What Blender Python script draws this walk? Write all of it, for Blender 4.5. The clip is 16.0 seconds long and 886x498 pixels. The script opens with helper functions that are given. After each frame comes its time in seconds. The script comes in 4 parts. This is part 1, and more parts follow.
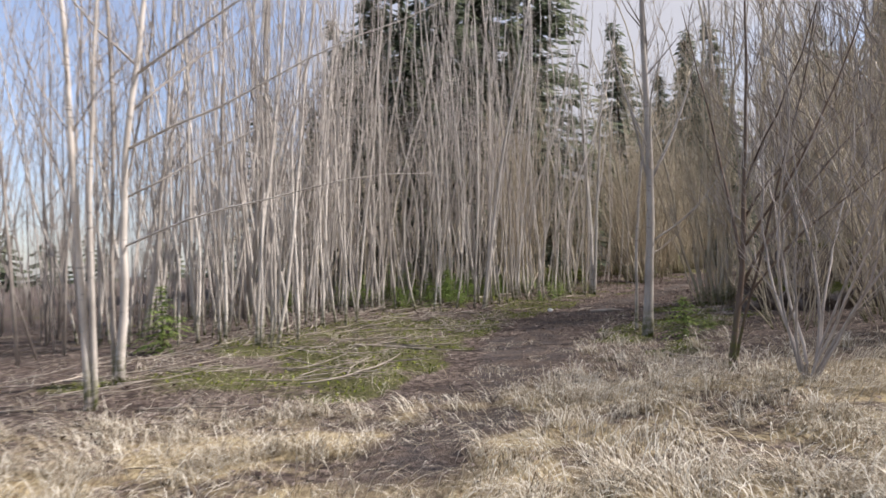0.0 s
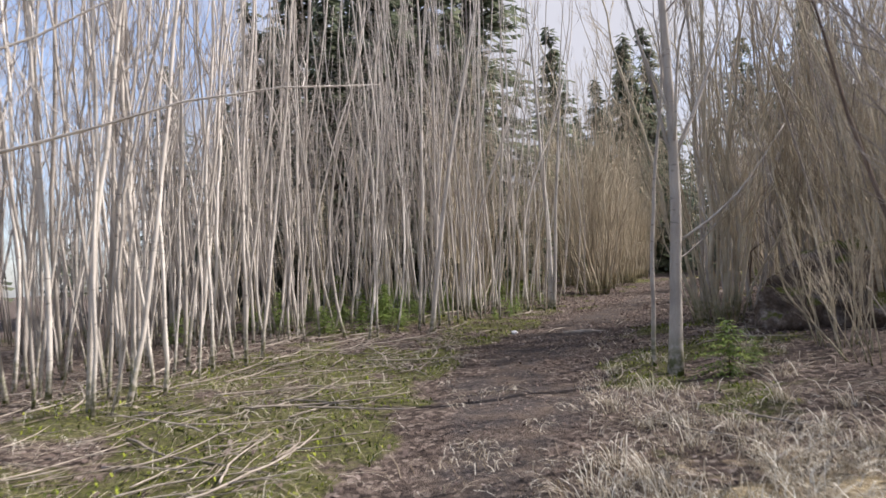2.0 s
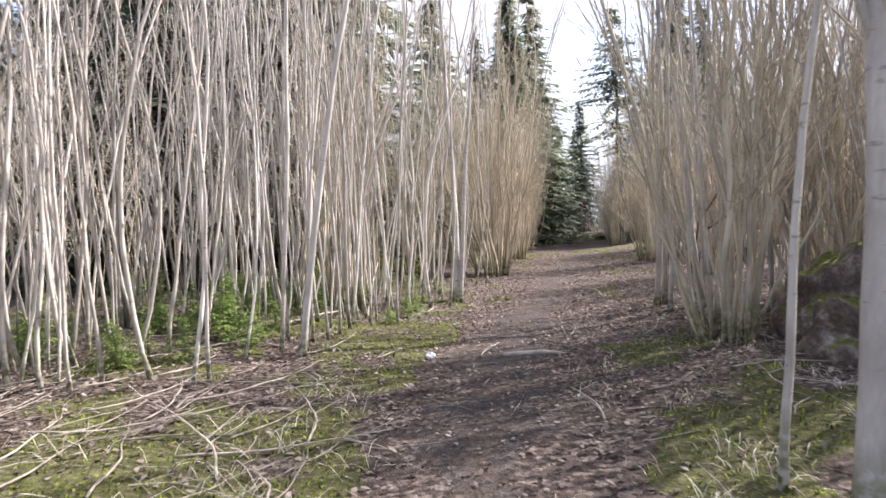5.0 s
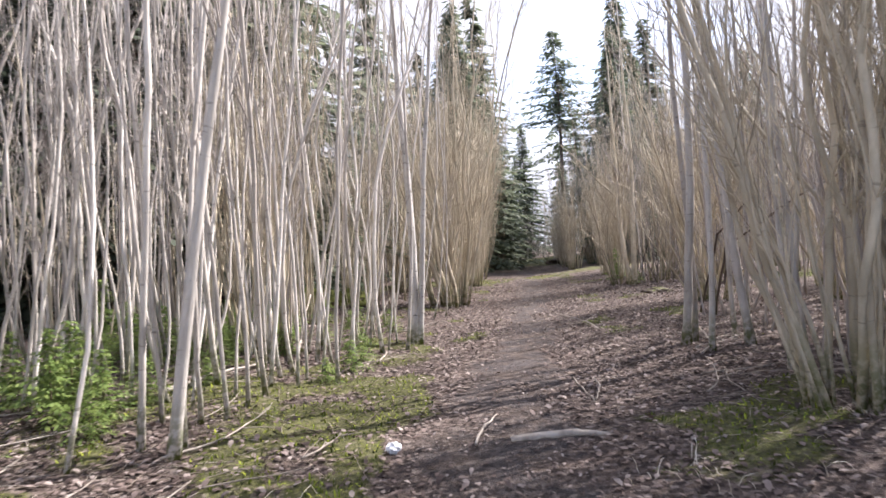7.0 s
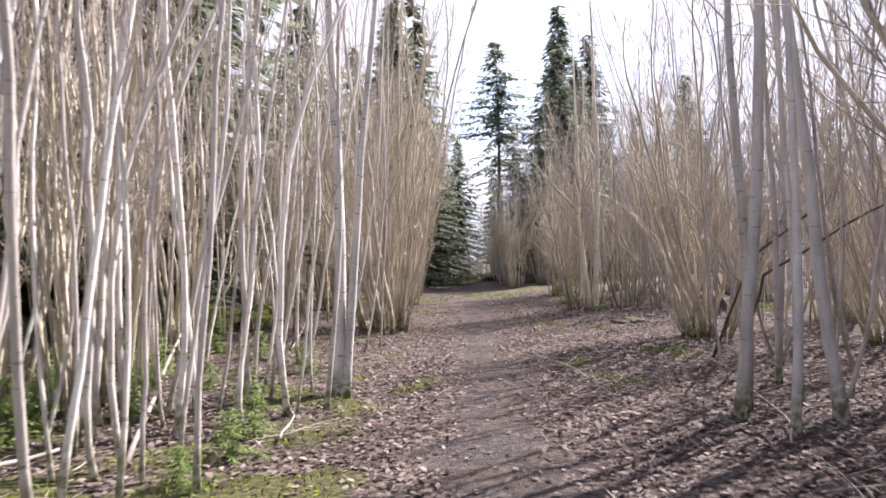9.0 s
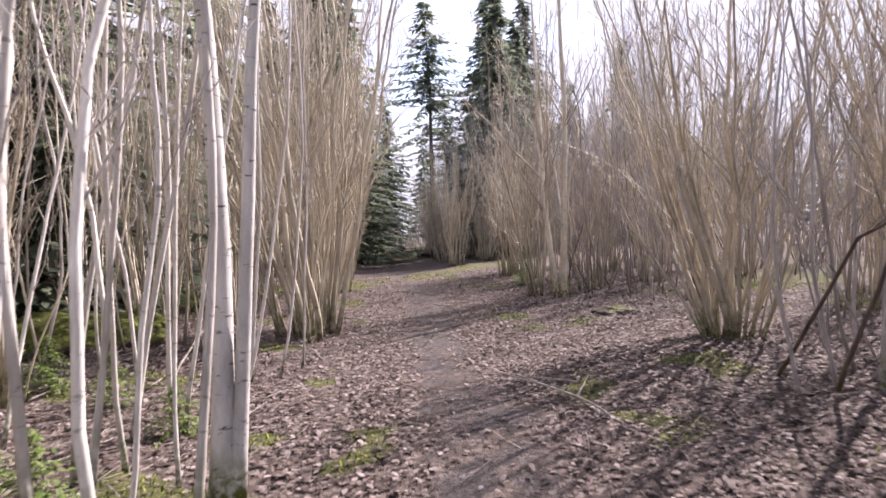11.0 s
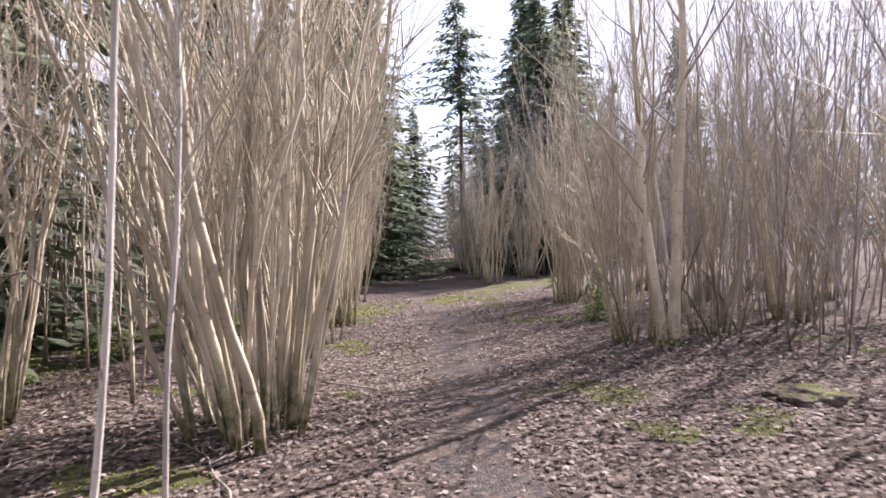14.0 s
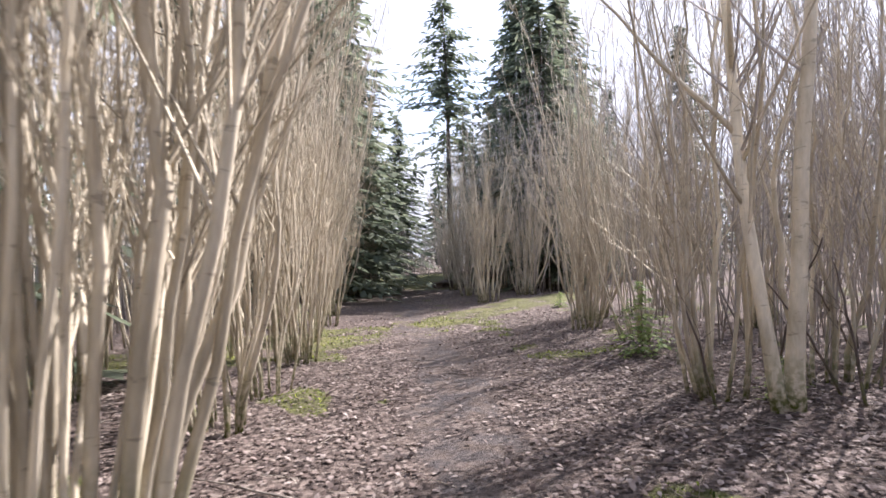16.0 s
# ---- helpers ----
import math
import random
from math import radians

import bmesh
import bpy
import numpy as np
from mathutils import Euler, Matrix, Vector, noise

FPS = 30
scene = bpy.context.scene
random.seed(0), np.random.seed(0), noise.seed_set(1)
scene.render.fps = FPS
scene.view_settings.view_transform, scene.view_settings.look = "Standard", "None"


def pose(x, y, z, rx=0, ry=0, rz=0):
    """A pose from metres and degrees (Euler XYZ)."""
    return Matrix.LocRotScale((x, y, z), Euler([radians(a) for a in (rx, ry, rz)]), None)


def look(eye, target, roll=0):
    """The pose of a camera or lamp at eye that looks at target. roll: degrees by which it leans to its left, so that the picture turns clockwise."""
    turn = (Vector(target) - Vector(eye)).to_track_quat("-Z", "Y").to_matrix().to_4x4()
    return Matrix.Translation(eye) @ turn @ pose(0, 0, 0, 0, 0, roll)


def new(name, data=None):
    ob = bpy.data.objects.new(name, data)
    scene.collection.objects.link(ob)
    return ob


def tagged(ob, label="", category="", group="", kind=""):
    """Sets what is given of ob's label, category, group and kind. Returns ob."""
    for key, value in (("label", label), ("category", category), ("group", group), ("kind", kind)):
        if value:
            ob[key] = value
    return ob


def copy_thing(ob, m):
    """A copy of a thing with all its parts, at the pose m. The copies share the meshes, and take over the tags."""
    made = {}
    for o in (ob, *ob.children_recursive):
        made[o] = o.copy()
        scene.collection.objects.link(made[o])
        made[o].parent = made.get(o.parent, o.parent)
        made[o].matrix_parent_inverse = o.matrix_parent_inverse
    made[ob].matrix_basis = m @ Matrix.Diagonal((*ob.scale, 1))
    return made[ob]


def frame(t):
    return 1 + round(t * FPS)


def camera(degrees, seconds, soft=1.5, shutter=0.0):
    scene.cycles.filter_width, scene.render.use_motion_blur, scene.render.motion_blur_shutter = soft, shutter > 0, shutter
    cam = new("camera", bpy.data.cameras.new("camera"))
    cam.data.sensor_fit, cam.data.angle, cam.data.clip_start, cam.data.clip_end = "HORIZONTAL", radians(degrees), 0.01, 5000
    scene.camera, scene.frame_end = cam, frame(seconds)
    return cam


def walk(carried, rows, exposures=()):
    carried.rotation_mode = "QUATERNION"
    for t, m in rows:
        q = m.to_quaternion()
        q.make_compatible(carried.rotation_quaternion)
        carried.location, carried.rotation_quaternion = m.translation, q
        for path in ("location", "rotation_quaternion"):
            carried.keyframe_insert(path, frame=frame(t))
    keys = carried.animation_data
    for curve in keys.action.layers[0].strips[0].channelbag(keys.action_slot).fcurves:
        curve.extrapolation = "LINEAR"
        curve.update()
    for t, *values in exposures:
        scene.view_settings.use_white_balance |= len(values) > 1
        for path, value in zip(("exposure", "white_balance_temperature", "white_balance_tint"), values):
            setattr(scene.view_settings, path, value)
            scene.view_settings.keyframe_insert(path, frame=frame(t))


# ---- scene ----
cam = camera(72.6, 16.0, soft=1.6, shutter=0.4)
PATH = [
    (0, (0.011, -0.05, 1.336), (0.011, 1.949, 1.373), -2.9),
    (0.5, (-0.061, 0.655, 1.312), (0.063, 2.651, 1.333), -3.7),
    (1, (-0.113, 1.342, 1.294), (0.045, 3.336, 1.324), -3.5),
    (1.5, (-0.132, 2.075, 1.313), (0.079, 4.064, 1.338), -4.1),
    (2, (-0.106, 2.796, 1.337), (0.125, 4.781, 1.401), -3.7),
    (2.5, (-0.063, 3.467, 1.433), (0.283, 5.437, 1.449), -4.9),
    (3, (-0.013, 4.131, 1.504), (0.303, 6.106, 1.514), -3.8),
    (3.5, (-0.009, 4.828, 1.583), (0.419, 6.781, 1.559), -3.2),
    (4, (0.057, 5.491, 1.599), (0.57, 7.424, 1.55), -3.8),
    (4.5, (0.063, 6.169, 1.634), (0.666, 8.076, 1.585), -3.6),
    (5, (0.17, 6.799, 1.637), (0.835, 8.684, 1.562), -3.0),
    (5.2, (0.225, 7.042, 1.658), (0.89, 8.926, 1.579), -3.0),
    (7.3, (1.03, 9.923, 1.447), (1.912, 11.718, 1.463), -3.4),
    (7.5, (1.112, 10.181, 1.42), (1.993, 11.977, 1.43), -2.4),
    (8, (1.392, 10.816, 1.4), (2.345, 12.574, 1.43), -3.7),
    (8.5, (1.677, 11.445, 1.451), (2.685, 13.172, 1.479), -2.5),
    (9, (1.947, 12.066, 1.526), (3.01, 13.759, 1.564), -1.5),
    (9.5, (2.238, 12.711, 1.55), (3.394, 14.343, 1.508), -0.7),
    (9.7, (2.358, 12.967, 1.524), (3.547, 14.573, 1.442), -0.6),
    (11.8, (3.896, 15.417, 1.736), (5.157, 16.969, 1.701), -3.0),
    (12, (4.075, 15.669, 1.717), (5.325, 17.229, 1.688), -2.3),
    (12.5, (4.553, 16.318, 1.704), (5.825, 17.86, 1.656), -3.2),
    (13, (5.027, 16.905, 1.686), (6.278, 18.465, 1.636), -2.7),
    (13.5, (5.469, 17.518, 1.684), (6.702, 19.092, 1.653), -3.4),
    (14, (5.876, 18.108, 1.707), (7.057, 19.721, 1.684), -2.2),
    (14.5, (6.255, 18.669, 1.682), (7.436, 20.283, 1.662), -3.1),
    (15, (6.655, 19.331, 1.646), (7.844, 20.939, 1.658), -3.8),
    (15.5, (7.072, 19.938, 1.644), (8.249, 21.555, 1.682), -2.7),
    (16, (7.547, 20.535, 1.645), (8.769, 22.118, 1.666), -2.3),
]
walk(cam, [(t, look(eye, target, roll)) for t, eye, target, roll in PATH],
     [(0, 0.64, 6200, 17), (2.5, 0.87, 6150, 17), (5, 1.58, 6050, 17), (9, 1.56, 5950, 23), (12.5, 1.46, 6050, 29), (16, 1.74, 5850, 20)])

# ---- world, sun ----
SUN_YAW, SUN_EL = -86.0, 44.0          # yaw from +y to the left, elevation
sun_to = Vector((-math.sin(radians(SUN_YAW)) * math.cos(radians(SUN_EL)), math.cos(radians(SUN_YAW)) * math.cos(radians(SUN_EL)), math.sin(radians(SUN_EL))))
world = bpy.data.worlds.new("world")
scene.world = world
world.use_nodes = True
wn, wl = world.node_tree.nodes, world.node_tree.links
wn.clear()
sky = wn.new("ShaderNodeTexSky")
sky.sky_type, sky.sun_disc = "NISHITA", False
sky.sun_elevation, sky.sun_rotation = radians(SUN_EL), radians(-SUN_YAW)
sky.air_density, sky.dust_density, sky.ozone_density = 1.0, 1.5, 1.0
w_co, w_map, w_noise, w_ramp = (wn.new(k) for k in ("ShaderNodeTexCoord", "ShaderNodeMapping", "ShaderNodeTexNoise", "ShaderNodeValToRGB"))
w_map.inputs["Scale"].default_value = (1.0, 1.0, 2.6)
w_noise.inputs["Scale"].default_value, w_noise.inputs["Detail"].default_value = 2.3, 6
w_ramp.color_ramp.elements[0].position, w_ramp.color_ramp.elements[1].position = 0.40, 0.60
w_ramp.color_ramp.elements[0].color = (0.25, 0.25, 0.25, 1)
w_mix, w_bg, w_out = wn.new("ShaderNodeMix"), wn.new("ShaderNodeBackground"), wn.new("ShaderNodeOutputWorld")
w_mix.data_type = "RGBA"
w_mix.inputs[7].default_value = (2.9, 2.92, 3.0, 1)
w_bg.inputs["Strength"].default_value = 0.15
wl.new(w_co.outputs["Generated"], w_map.inputs["Vector"])
wl.new(w_map.outputs[0], w_noise.inputs["Vector"])
w_xyz, w_side = wn.new("ShaderNodeSeparateXYZ"), wn.new("ShaderNodeMath")   # haze thickens towards the sun
w_side.operation = "MULTIPLY_ADD"
w_side.inputs[1].default_value = 0.26
wl.new(w_co.outputs["Generated"], w_xyz.inputs[0])
wl.new(w_xyz.outputs[0], w_side.inputs[0])
wl.new(w_noise.outputs[0], w_side.inputs[2])
wl.new(w_side.outputs[0], w_ramp.inputs[0])
wl.new(w_ramp.outputs[0], w_mix.inputs[0])
wl.new(sky.outputs[0], w_mix.inputs[6])
wl.new(w_mix.outputs[2], w_bg.inputs["Color"])
wl.new(w_bg.outputs[0], w_out.inputs[0])
sun = new("sun", bpy.data.lights.new("sun", "SUN"))
sun.data.energy, sun.data.angle, sun.data.color = 5.0, radians(0.6), (1.0, 0.93, 0.82)
sun.matrix_world = look((0, 0, 40), Vector((0, 0, 40)) - sun_to)

# ---- materials ----


def material(name, rough=0.85):
    m = bpy.data.materials.new(name)
    m.use_nodes = True
    n, l = m.node_tree.nodes, m.node_tree.links
    b = n["Principled BSDF"]
    b.inputs["Roughness"].default_value = rough
    b.inputs["Specular IOR Level"].default_value = 0.25
    return m, n, l, b


def ramp(n, l, fac, stops):
    r = n.new("ShaderNodeValToRGB")
    while len(r.color_ramp.elements) < len(stops):
        r.color_ramp.elements.new(0.5)
    for e, (p, c) in zip(r.color_ramp.elements, stops):
        e.position, e.color = p, (*c, 1)
    l.new(fac, r.inputs[0])
    return r.outputs[0]


def noise_of(n, l, scale, detail=4, stretch=(1, 1, 1), rough=0.6, coord="Object"):
    co, mp, ns = n.new("ShaderNodeTexCoord"), n.new("ShaderNodeMapping"), n.new("ShaderNodeTexNoise")
    mp.inputs["Scale"].default_value = stretch
    ns.inputs["Scale"].default_value, ns.inputs["Detail"].default_value, ns.inputs["Roughness"].default_value = scale, detail, rough
    l.new(co.outputs[coord], mp.inputs["Vector"])
    l.new(mp.outputs[0], ns.inputs["Vector"])
    return ns.outputs[0]


def mix(n, l, fac, a, b, kind="MIX"):
    m = n.new("ShaderNodeMix")
    m.data_type, m.blend_type = "RGBA", kind
    for sock, v in ((m.inputs[0], fac), (m.inputs[6], a), (m.inputs[7], b)):
        if isinstance(v, (int, float)):
            sock.default_value = v
        elif isinstance(v, tuple):
            sock.default_value = (*v, 1)
        else:
            l.new(v, sock)
    return m.outputs[2]


def maths(n, l, op, a, b=0.0):
    m = n.new("ShaderNodeMath")
    m.operation = op
    m.use_clamp = True
    for sock, v in zip(m.inputs, (a, b)):
        if isinstance(v, (int, float)):
            sock.default_value = v
        else:
            l.new(v, sock)
    return m.outputs[0]


def bump(n, l, b, height, strength, distance):
    k = n.new("ShaderNodeBump")
    k.inputs["Strength"].default_value, k.inputs["Distance"].default_value = strength, distance
    l.new(height, k.inputs["Height"])
    l.new(k.outputs[0], b.inputs["Normal"])


def bark(name, dark, light, stain, mark=0.0, band=60, moss=0.0):
    """Bark: vertical grain, blotches, cross marks, and a little moss near the foot."""
    m, n, l, b = material(name, 0.8)
    blotch = noise_of(n, l, 5, 5, (1, 1, 0.35))
    grain = noise_of(n, l, 60, 3, (1, 1, 0.2))
    col = ramp(n, l, blotch, [(0.3, dark), (0.62, light)])
    col = mix(n, l, maths(n, l, "MULTIPLY", grain, 0.45), col, stain)
    if mark:
        ring = noise_of(n, l, band * 0.12, 5, (0.9, 0.9, 3.2))
        col = mix(n, l, maths(n, l, "MULTIPLY", ramp(n, l, ring, [(0.61, (0, 0, 0)), (0.66, (1, 1, 1))]), mark), col, (0.035, 0.03, 0.027))
    info = n.new("ShaderNodeObjectInfo")
    tone = ramp(n, l, info.outputs["Random"], [(0.0, (0.66, 0.63, 0.60)), (1.0, (1.12, 1.1, 1.07))])
    col = mix(n, l, 1.0, col, tone, "MULTIPLY")
    geo = n.new("ShaderNodeNewGeometry")
    tone = ramp(n, l, geo.outputs["Random Per Island"], [(0.0, (0.66, 0.63, 0.61)), (0.4, (1.0, 0.99, 0.98)), (1.0, (1.2, 1.19, 1.17))])
    col = mix(n, l, 1.0, col, tone, "MULTIPLY")
    if moss:
        co, sp = n.new("ShaderNodeTexCoord"), n.new("ShaderNodeSeparateXYZ")
        l.new(co.outputs["Object"], sp.inputs[0])
        mr = n.new("ShaderNodeMapRange")
        mr.inputs[1].default_value, mr.inputs[2].default_value, mr.inputs[3].default_value, mr.inputs[4].default_value = 0.05, 0.05 + moss, 1.0, 0.0
        l.new(sp.outputs[2], mr.inputs[0])
        patch = ramp(n, l, noise_of(n, l, 14, 4), [(0.4, (0, 0, 0)), (0.55, (1, 1, 1))])
        col = mix(n, l, maths(n, l, "MULTIPLY", mr.outputs[0], patch), col, (0.085, 0.10, 0.02))
    l.new(col, b.inputs["Base Color"])
    bump(n, l, b, grain, 0.5, 0.01)
    return m


M_ALDER = bark("alder_bark", (0.38, 0.36, 0.335), (0.72, 0.695, 0.66), (0.26, 0.235, 0.205), 0.5, moss=0.45)
M_TWIG = bark("twig_bark", (0.26, 0.24, 0.222), (0.54, 0.505, 0.475), (0.195, 0.175, 0.16))
M_HAZEL = bark("hazel_bark", (0.33, 0.295, 0.22), (0.68, 0.62, 0.49), (0.22, 0.19, 0.145), 0.4, moss=0.5)
# darker copy of alder_bark: the far thicket's shade put into its colour
M_FARALDER = bark("shaded_alder_bark", (0.25, 0.23, 0.215), (0.55, 0.525, 0.50), (0.20, 0.18, 0.165))
M_BIRCH = bark("birch_bark", (0.32, 0.315, 0.305), (0.64, 0.63, 0.61), (0.24, 0.23, 0.21), 0.85, 90, moss=0.3)
M_GREY = bark("grey_smooth_bark", (0.36, 0.345, 0.325), (0.62, 0.60, 0.57), (0.20, 0.18, 0.155), 0.4, moss=0.4)
M_DARKBARK = bark("dark_bark", (0.055, 0.042, 0.033), (0.13, 0.10, 0.08), (0.04, 0.03, 0.025), moss=0.5)
M_SPRUCEBARK = bark("spruce_bark", (0.09, 0.065, 0.05), (0.21, 0.165, 0.135), (0.06, 0.045, 0.035), moss=0.6)
M_STICK = bark("dead_stick", (0.19, 0.17, 0.145), (0.46, 0.42, 0.37), (0.14, 0.12, 0.10), 0.2)


def island(name, stops, rough=0.85, shine=0.2, scale=30, thin=0.0):
    """For joined small pieces: each island has a tone of its own, with grain on it."""
    m, n, l, b = material(name, rough)
    b.inputs["Specular IOR Level"].default_value = shine
    g = n.new("ShaderNodeNewGeometry")
    col = ramp(n, l, g.outputs["Random Per Island"], stops)
    col = mix(n, l, 0.35, col, ramp(n, l, noise_of(n, l, scale, 3), [(0.3, (0.45, 0.45, 0.45)), (0.7, (1, 1, 1))]), "MULTIPLY")
    l.new(col, b.inputs["Base Color"])
    if thin:
        tr, mx = n.new("ShaderNodeBsdfTranslucent"), n.new("ShaderNodeMixShader")
        mx.inputs[0].default_value = thin
        l.new(col, tr.inputs["Color"])
        l.new(b.outputs[0], mx.inputs[1])
        l.new(tr.outputs[0], mx.inputs[2])
        l.new(mx.outputs[0], n["Material Output"].inputs["Surface"])
    return m


# needle tones lightened: aerial haze over the distant spruces put into the colour
M_NEEDLE = island("spruce_needles", [(0.0, (0.10, 0.122, 0.085)), (0.6, (0.16, 0.19, 0.125)), (1.0, (0.24, 0.262, 0.17))], 0.6, 0.3, 3, 0.55)
M_YOUNG = island("young_spruce_needles", [(0.0, (0.11, 0.17, 0.045)), (0.5, (0.20, 0.28, 0.075)), (1.0, (0.33, 0.40, 0.12))], 0.6, 0.3, 8, 0.5)
M_GRASS = island("dry_grass", [(0.0, (0.18, 0.135, 0.085)), (0.45, (0.48, 0.415, 0.31)), (1.0, (0.90, 0.86, 0.74))], 0.75, thin=0.25)
M_LEAF = island("dead_leaves", [(0.0, (0.05, 0.036, 0.031)), (0.4, (0.13, 0.095, 0.08)), (0.75, (0.245, 0.19, 0.165)), (1.0, (0.39, 0.33, 0.29))], 0.75, 0.2, thin=0.2)
M_MOSSTUFT = island("moss_tufts", [(0.0, (0.03, 0.045, 0.01)), (0.5, (0.12, 0.155, 0.022)), (1.0, (0.33, 0.37, 0.05))], 0.9, 0.1)
M_TWIGLITTER = island("twig_litter", [(0.0, (0.08, 0.06, 0.045)), (0.6, (0.22, 0.18, 0.14)), (1.0, (0.42, 0.37, 0.30))], 0.8)


def rock_material(name, moss_low, moss_high):
    m, n, l, b = material(name, 0.9)
    grey = ramp(n, l, noise_of(n, l, 3.5, 8), [(0.3, (0.045, 0.034, 0.027)), (0.52, (0.13, 0.10, 0.08)), (0.7, (0.33, 0.29, 0.255))])
    grey = mix(n, l, 0.5, grey, ramp(n, l, noise_of(n, l, 28, 4), [(0.35, (0.4, 0.38, 0.36)), (0.65, (1, 1, 1))]), "MULTIPLY")
    green = ramp(n, l, noise_of(n, l, 22, 5), [(0.3, (0.035, 0.038, 0.010)), (0.6, (0.11, 0.12, 0.022)), (0.8, (0.21, 0.20, 0.04))])
    g, sp = n.new("ShaderNodeNewGeometry"), n.new("ShaderNodeSeparateXYZ")
    l.new(g.outputs["Normal"], sp.inputs[0])
    up = maths(n, l, "ADD", sp.outputs[2], maths(n, l, "SUBTRACT", noise_of(n, l, 4, 5), 0.5))
    fac = ramp(n, l, up, [(moss_low, (0, 0, 0)), (moss_high, (1, 1, 1))])
    l.new(mix(n, l, fac, grey, green), b.inputs["Base Color"])
    bump(n, l, b, noise_of(n, l, 16, 8), 0.8, 0.06)
    return m


M_ROCK = rock_material("mossy_rock", 0.66, 0.88)
M_MOSSROCK = rock_material("moss_covered_rock", 0.02, 0.2)


def ground_material():
    m, n, l, b = material("woodland_floor", 0.95)
    b.inputs["Specular IOR Level"].default_value = 0.15

    def attr(name):
        a = n.new("ShaderNodeAttribute")
        a.attribute_name = name
        return a.outputs["Fac"]

    fine = noise_of(n, l, 45, 6)
    mid = noise_of(n, l, 5, 6)
    soil = ramp(n, l, fine, [(0.3, (0.024, 0.021, 0.022)), (0.6, (0.062, 0.056, 0.056)), (0.8, (0.15, 0.135, 0.125))])
    soil = mix(n, l, ramp(n, l, noise_of(n, l, 2.6, 6), [(0.45, (0, 0, 0)), (0.62, (0.75, 0.75, 0.75))]), soil, ramp(n, l, fine, [(0.3, (0.055, 0.04, 0.03)), (0.65, (0.16, 0.12, 0.09))]))
    co, vor = n.new("ShaderNodeTexCoord"), n.new("ShaderNodeTexVoronoi")
    vor.inputs["Scale"].default_value = 24
    l.new(co.outputs["Object"], vor.inputs["Vector"])
    sep = n.new("ShaderNodeSeparateColor")
    l.new(vor.outputs["Color"], sep.inputs[0])
    # tones kept dark: shade in the gaps between leaves put into the litter colour
    litter = ramp(n, l, sep.outputs[0], [(0.0, (0.04, 0.03, 0.026)), (0.5, (0.105, 0.08, 0.067)), (0.85, (0.19, 0.15, 0.127)), (1.0, (0.28, 0.235, 0.20))])
    litter = mix(n, l, 0.6, litter, ramp(n, l, fine, [(0.3, (0.35, 0.33, 0.32)), (0.65, (1, 1, 1))]), "MULTIPLY")
    straw = ramp(n, l, noise_of(n, l, 30, 5, (1, 0.35, 1)), [(0.3, (0.15, 0.105, 0.06)), (0.5, (0.36, 0.29, 0.17)), (0.7, (0.54, 0.46, 0.30))])
    moss = ramp(n, l, noise_of(n, l, 26, 6), [(0.3, (0.03, 0.034, 0.012)), (0.5, (0.075, 0.083, 0.022)), (0.75, (0.18, 0.185, 0.045))])

    rough_edge = noise_of(n, l, 17, 5)

    def edge(a, low=0.35, high=0.65):
        v = maths(n, l, "ADD", a, maths(n, l, "MULTIPLY", maths(n, l, "SUBTRACT", mid, 0.35), 0.7))
        v = maths(n, l, "SUBTRACT", maths(n, l, "ADD", v, maths(n, l, "MULTIPLY", rough_edge, 0.5)), 0.25)
        return ramp(n, l, v, [(low, (0, 0, 0)), (high, (1, 1, 1))])

    col = mix(n, l, edge(attr("grass")), litter, straw)
    col = mix(n, l, edge(attr("moss"), 0.56, 0.82), col, moss)
    col = mix(n, l, edge(attr("trail"), 0.4, 0.92), col, soil)
    l.new(col, b.inputs["Base Color"])
    l.new(ramp(n, l, edge(attr("trail"), 0.6, 1.0), [(0.0, (0.95, 0.95, 0.95)), (1.0, (0.52, 0.52, 0.52))]), b.inputs["Roughness"])
    bump(n, l, b, fine, 1.0, 0.03)
    return m


M_GROUND = ground_material()

# ---- lie of the land ----
TRAIL = np.array([(-0.9, -8.0), (-0.55, 1.0), (-0.27, 3.3), (0.0, 4.7), (0.4, 6.3), (1.15, 8.7), (1.8, 10.4), (2.6, 12.3), (3.2, 13.6), (5.1, 16.3),
                  (6.8, 19.0), (9.1, 22.4), (11.1, 25.2), (13.4, 28.6), (15.6, 32.4), (19.2, 37.6), (26.0, 49.0), (36.0, 66.0), (60.0, 105.0)])
TABLE = np.random.RandomState(7).rand(256, 256)


def vnoise(x, y, size, off=0):
    """Smooth value noise, 0 to 1, with patches of about that size."""
    u, v = np.asarray(x, float) / size + off * 17.3, np.asarray(y, float) / size + off * 9.1
    i, j = np.floor(u).astype(int), np.floor(v).astype(int)
    a, b = u - i, v - j
    a, b = a * a * (3 - 2 * a), b * b * (3 - 2 * b)
    g = lambda p, q: TABLE[p % 256, q % 256]
    return (g(i, j) * (1 - a) + g(i + 1, j) * a) * (1 - b) + (g(i, j + 1) * (1 - a) + g(i + 1, j + 1) * a) * b


def step(v, low, high):
    s = np.clip((np.asarray(v, float) - low) / (high - low), 0, 1)
    return s * s * (3 - 2 * s)


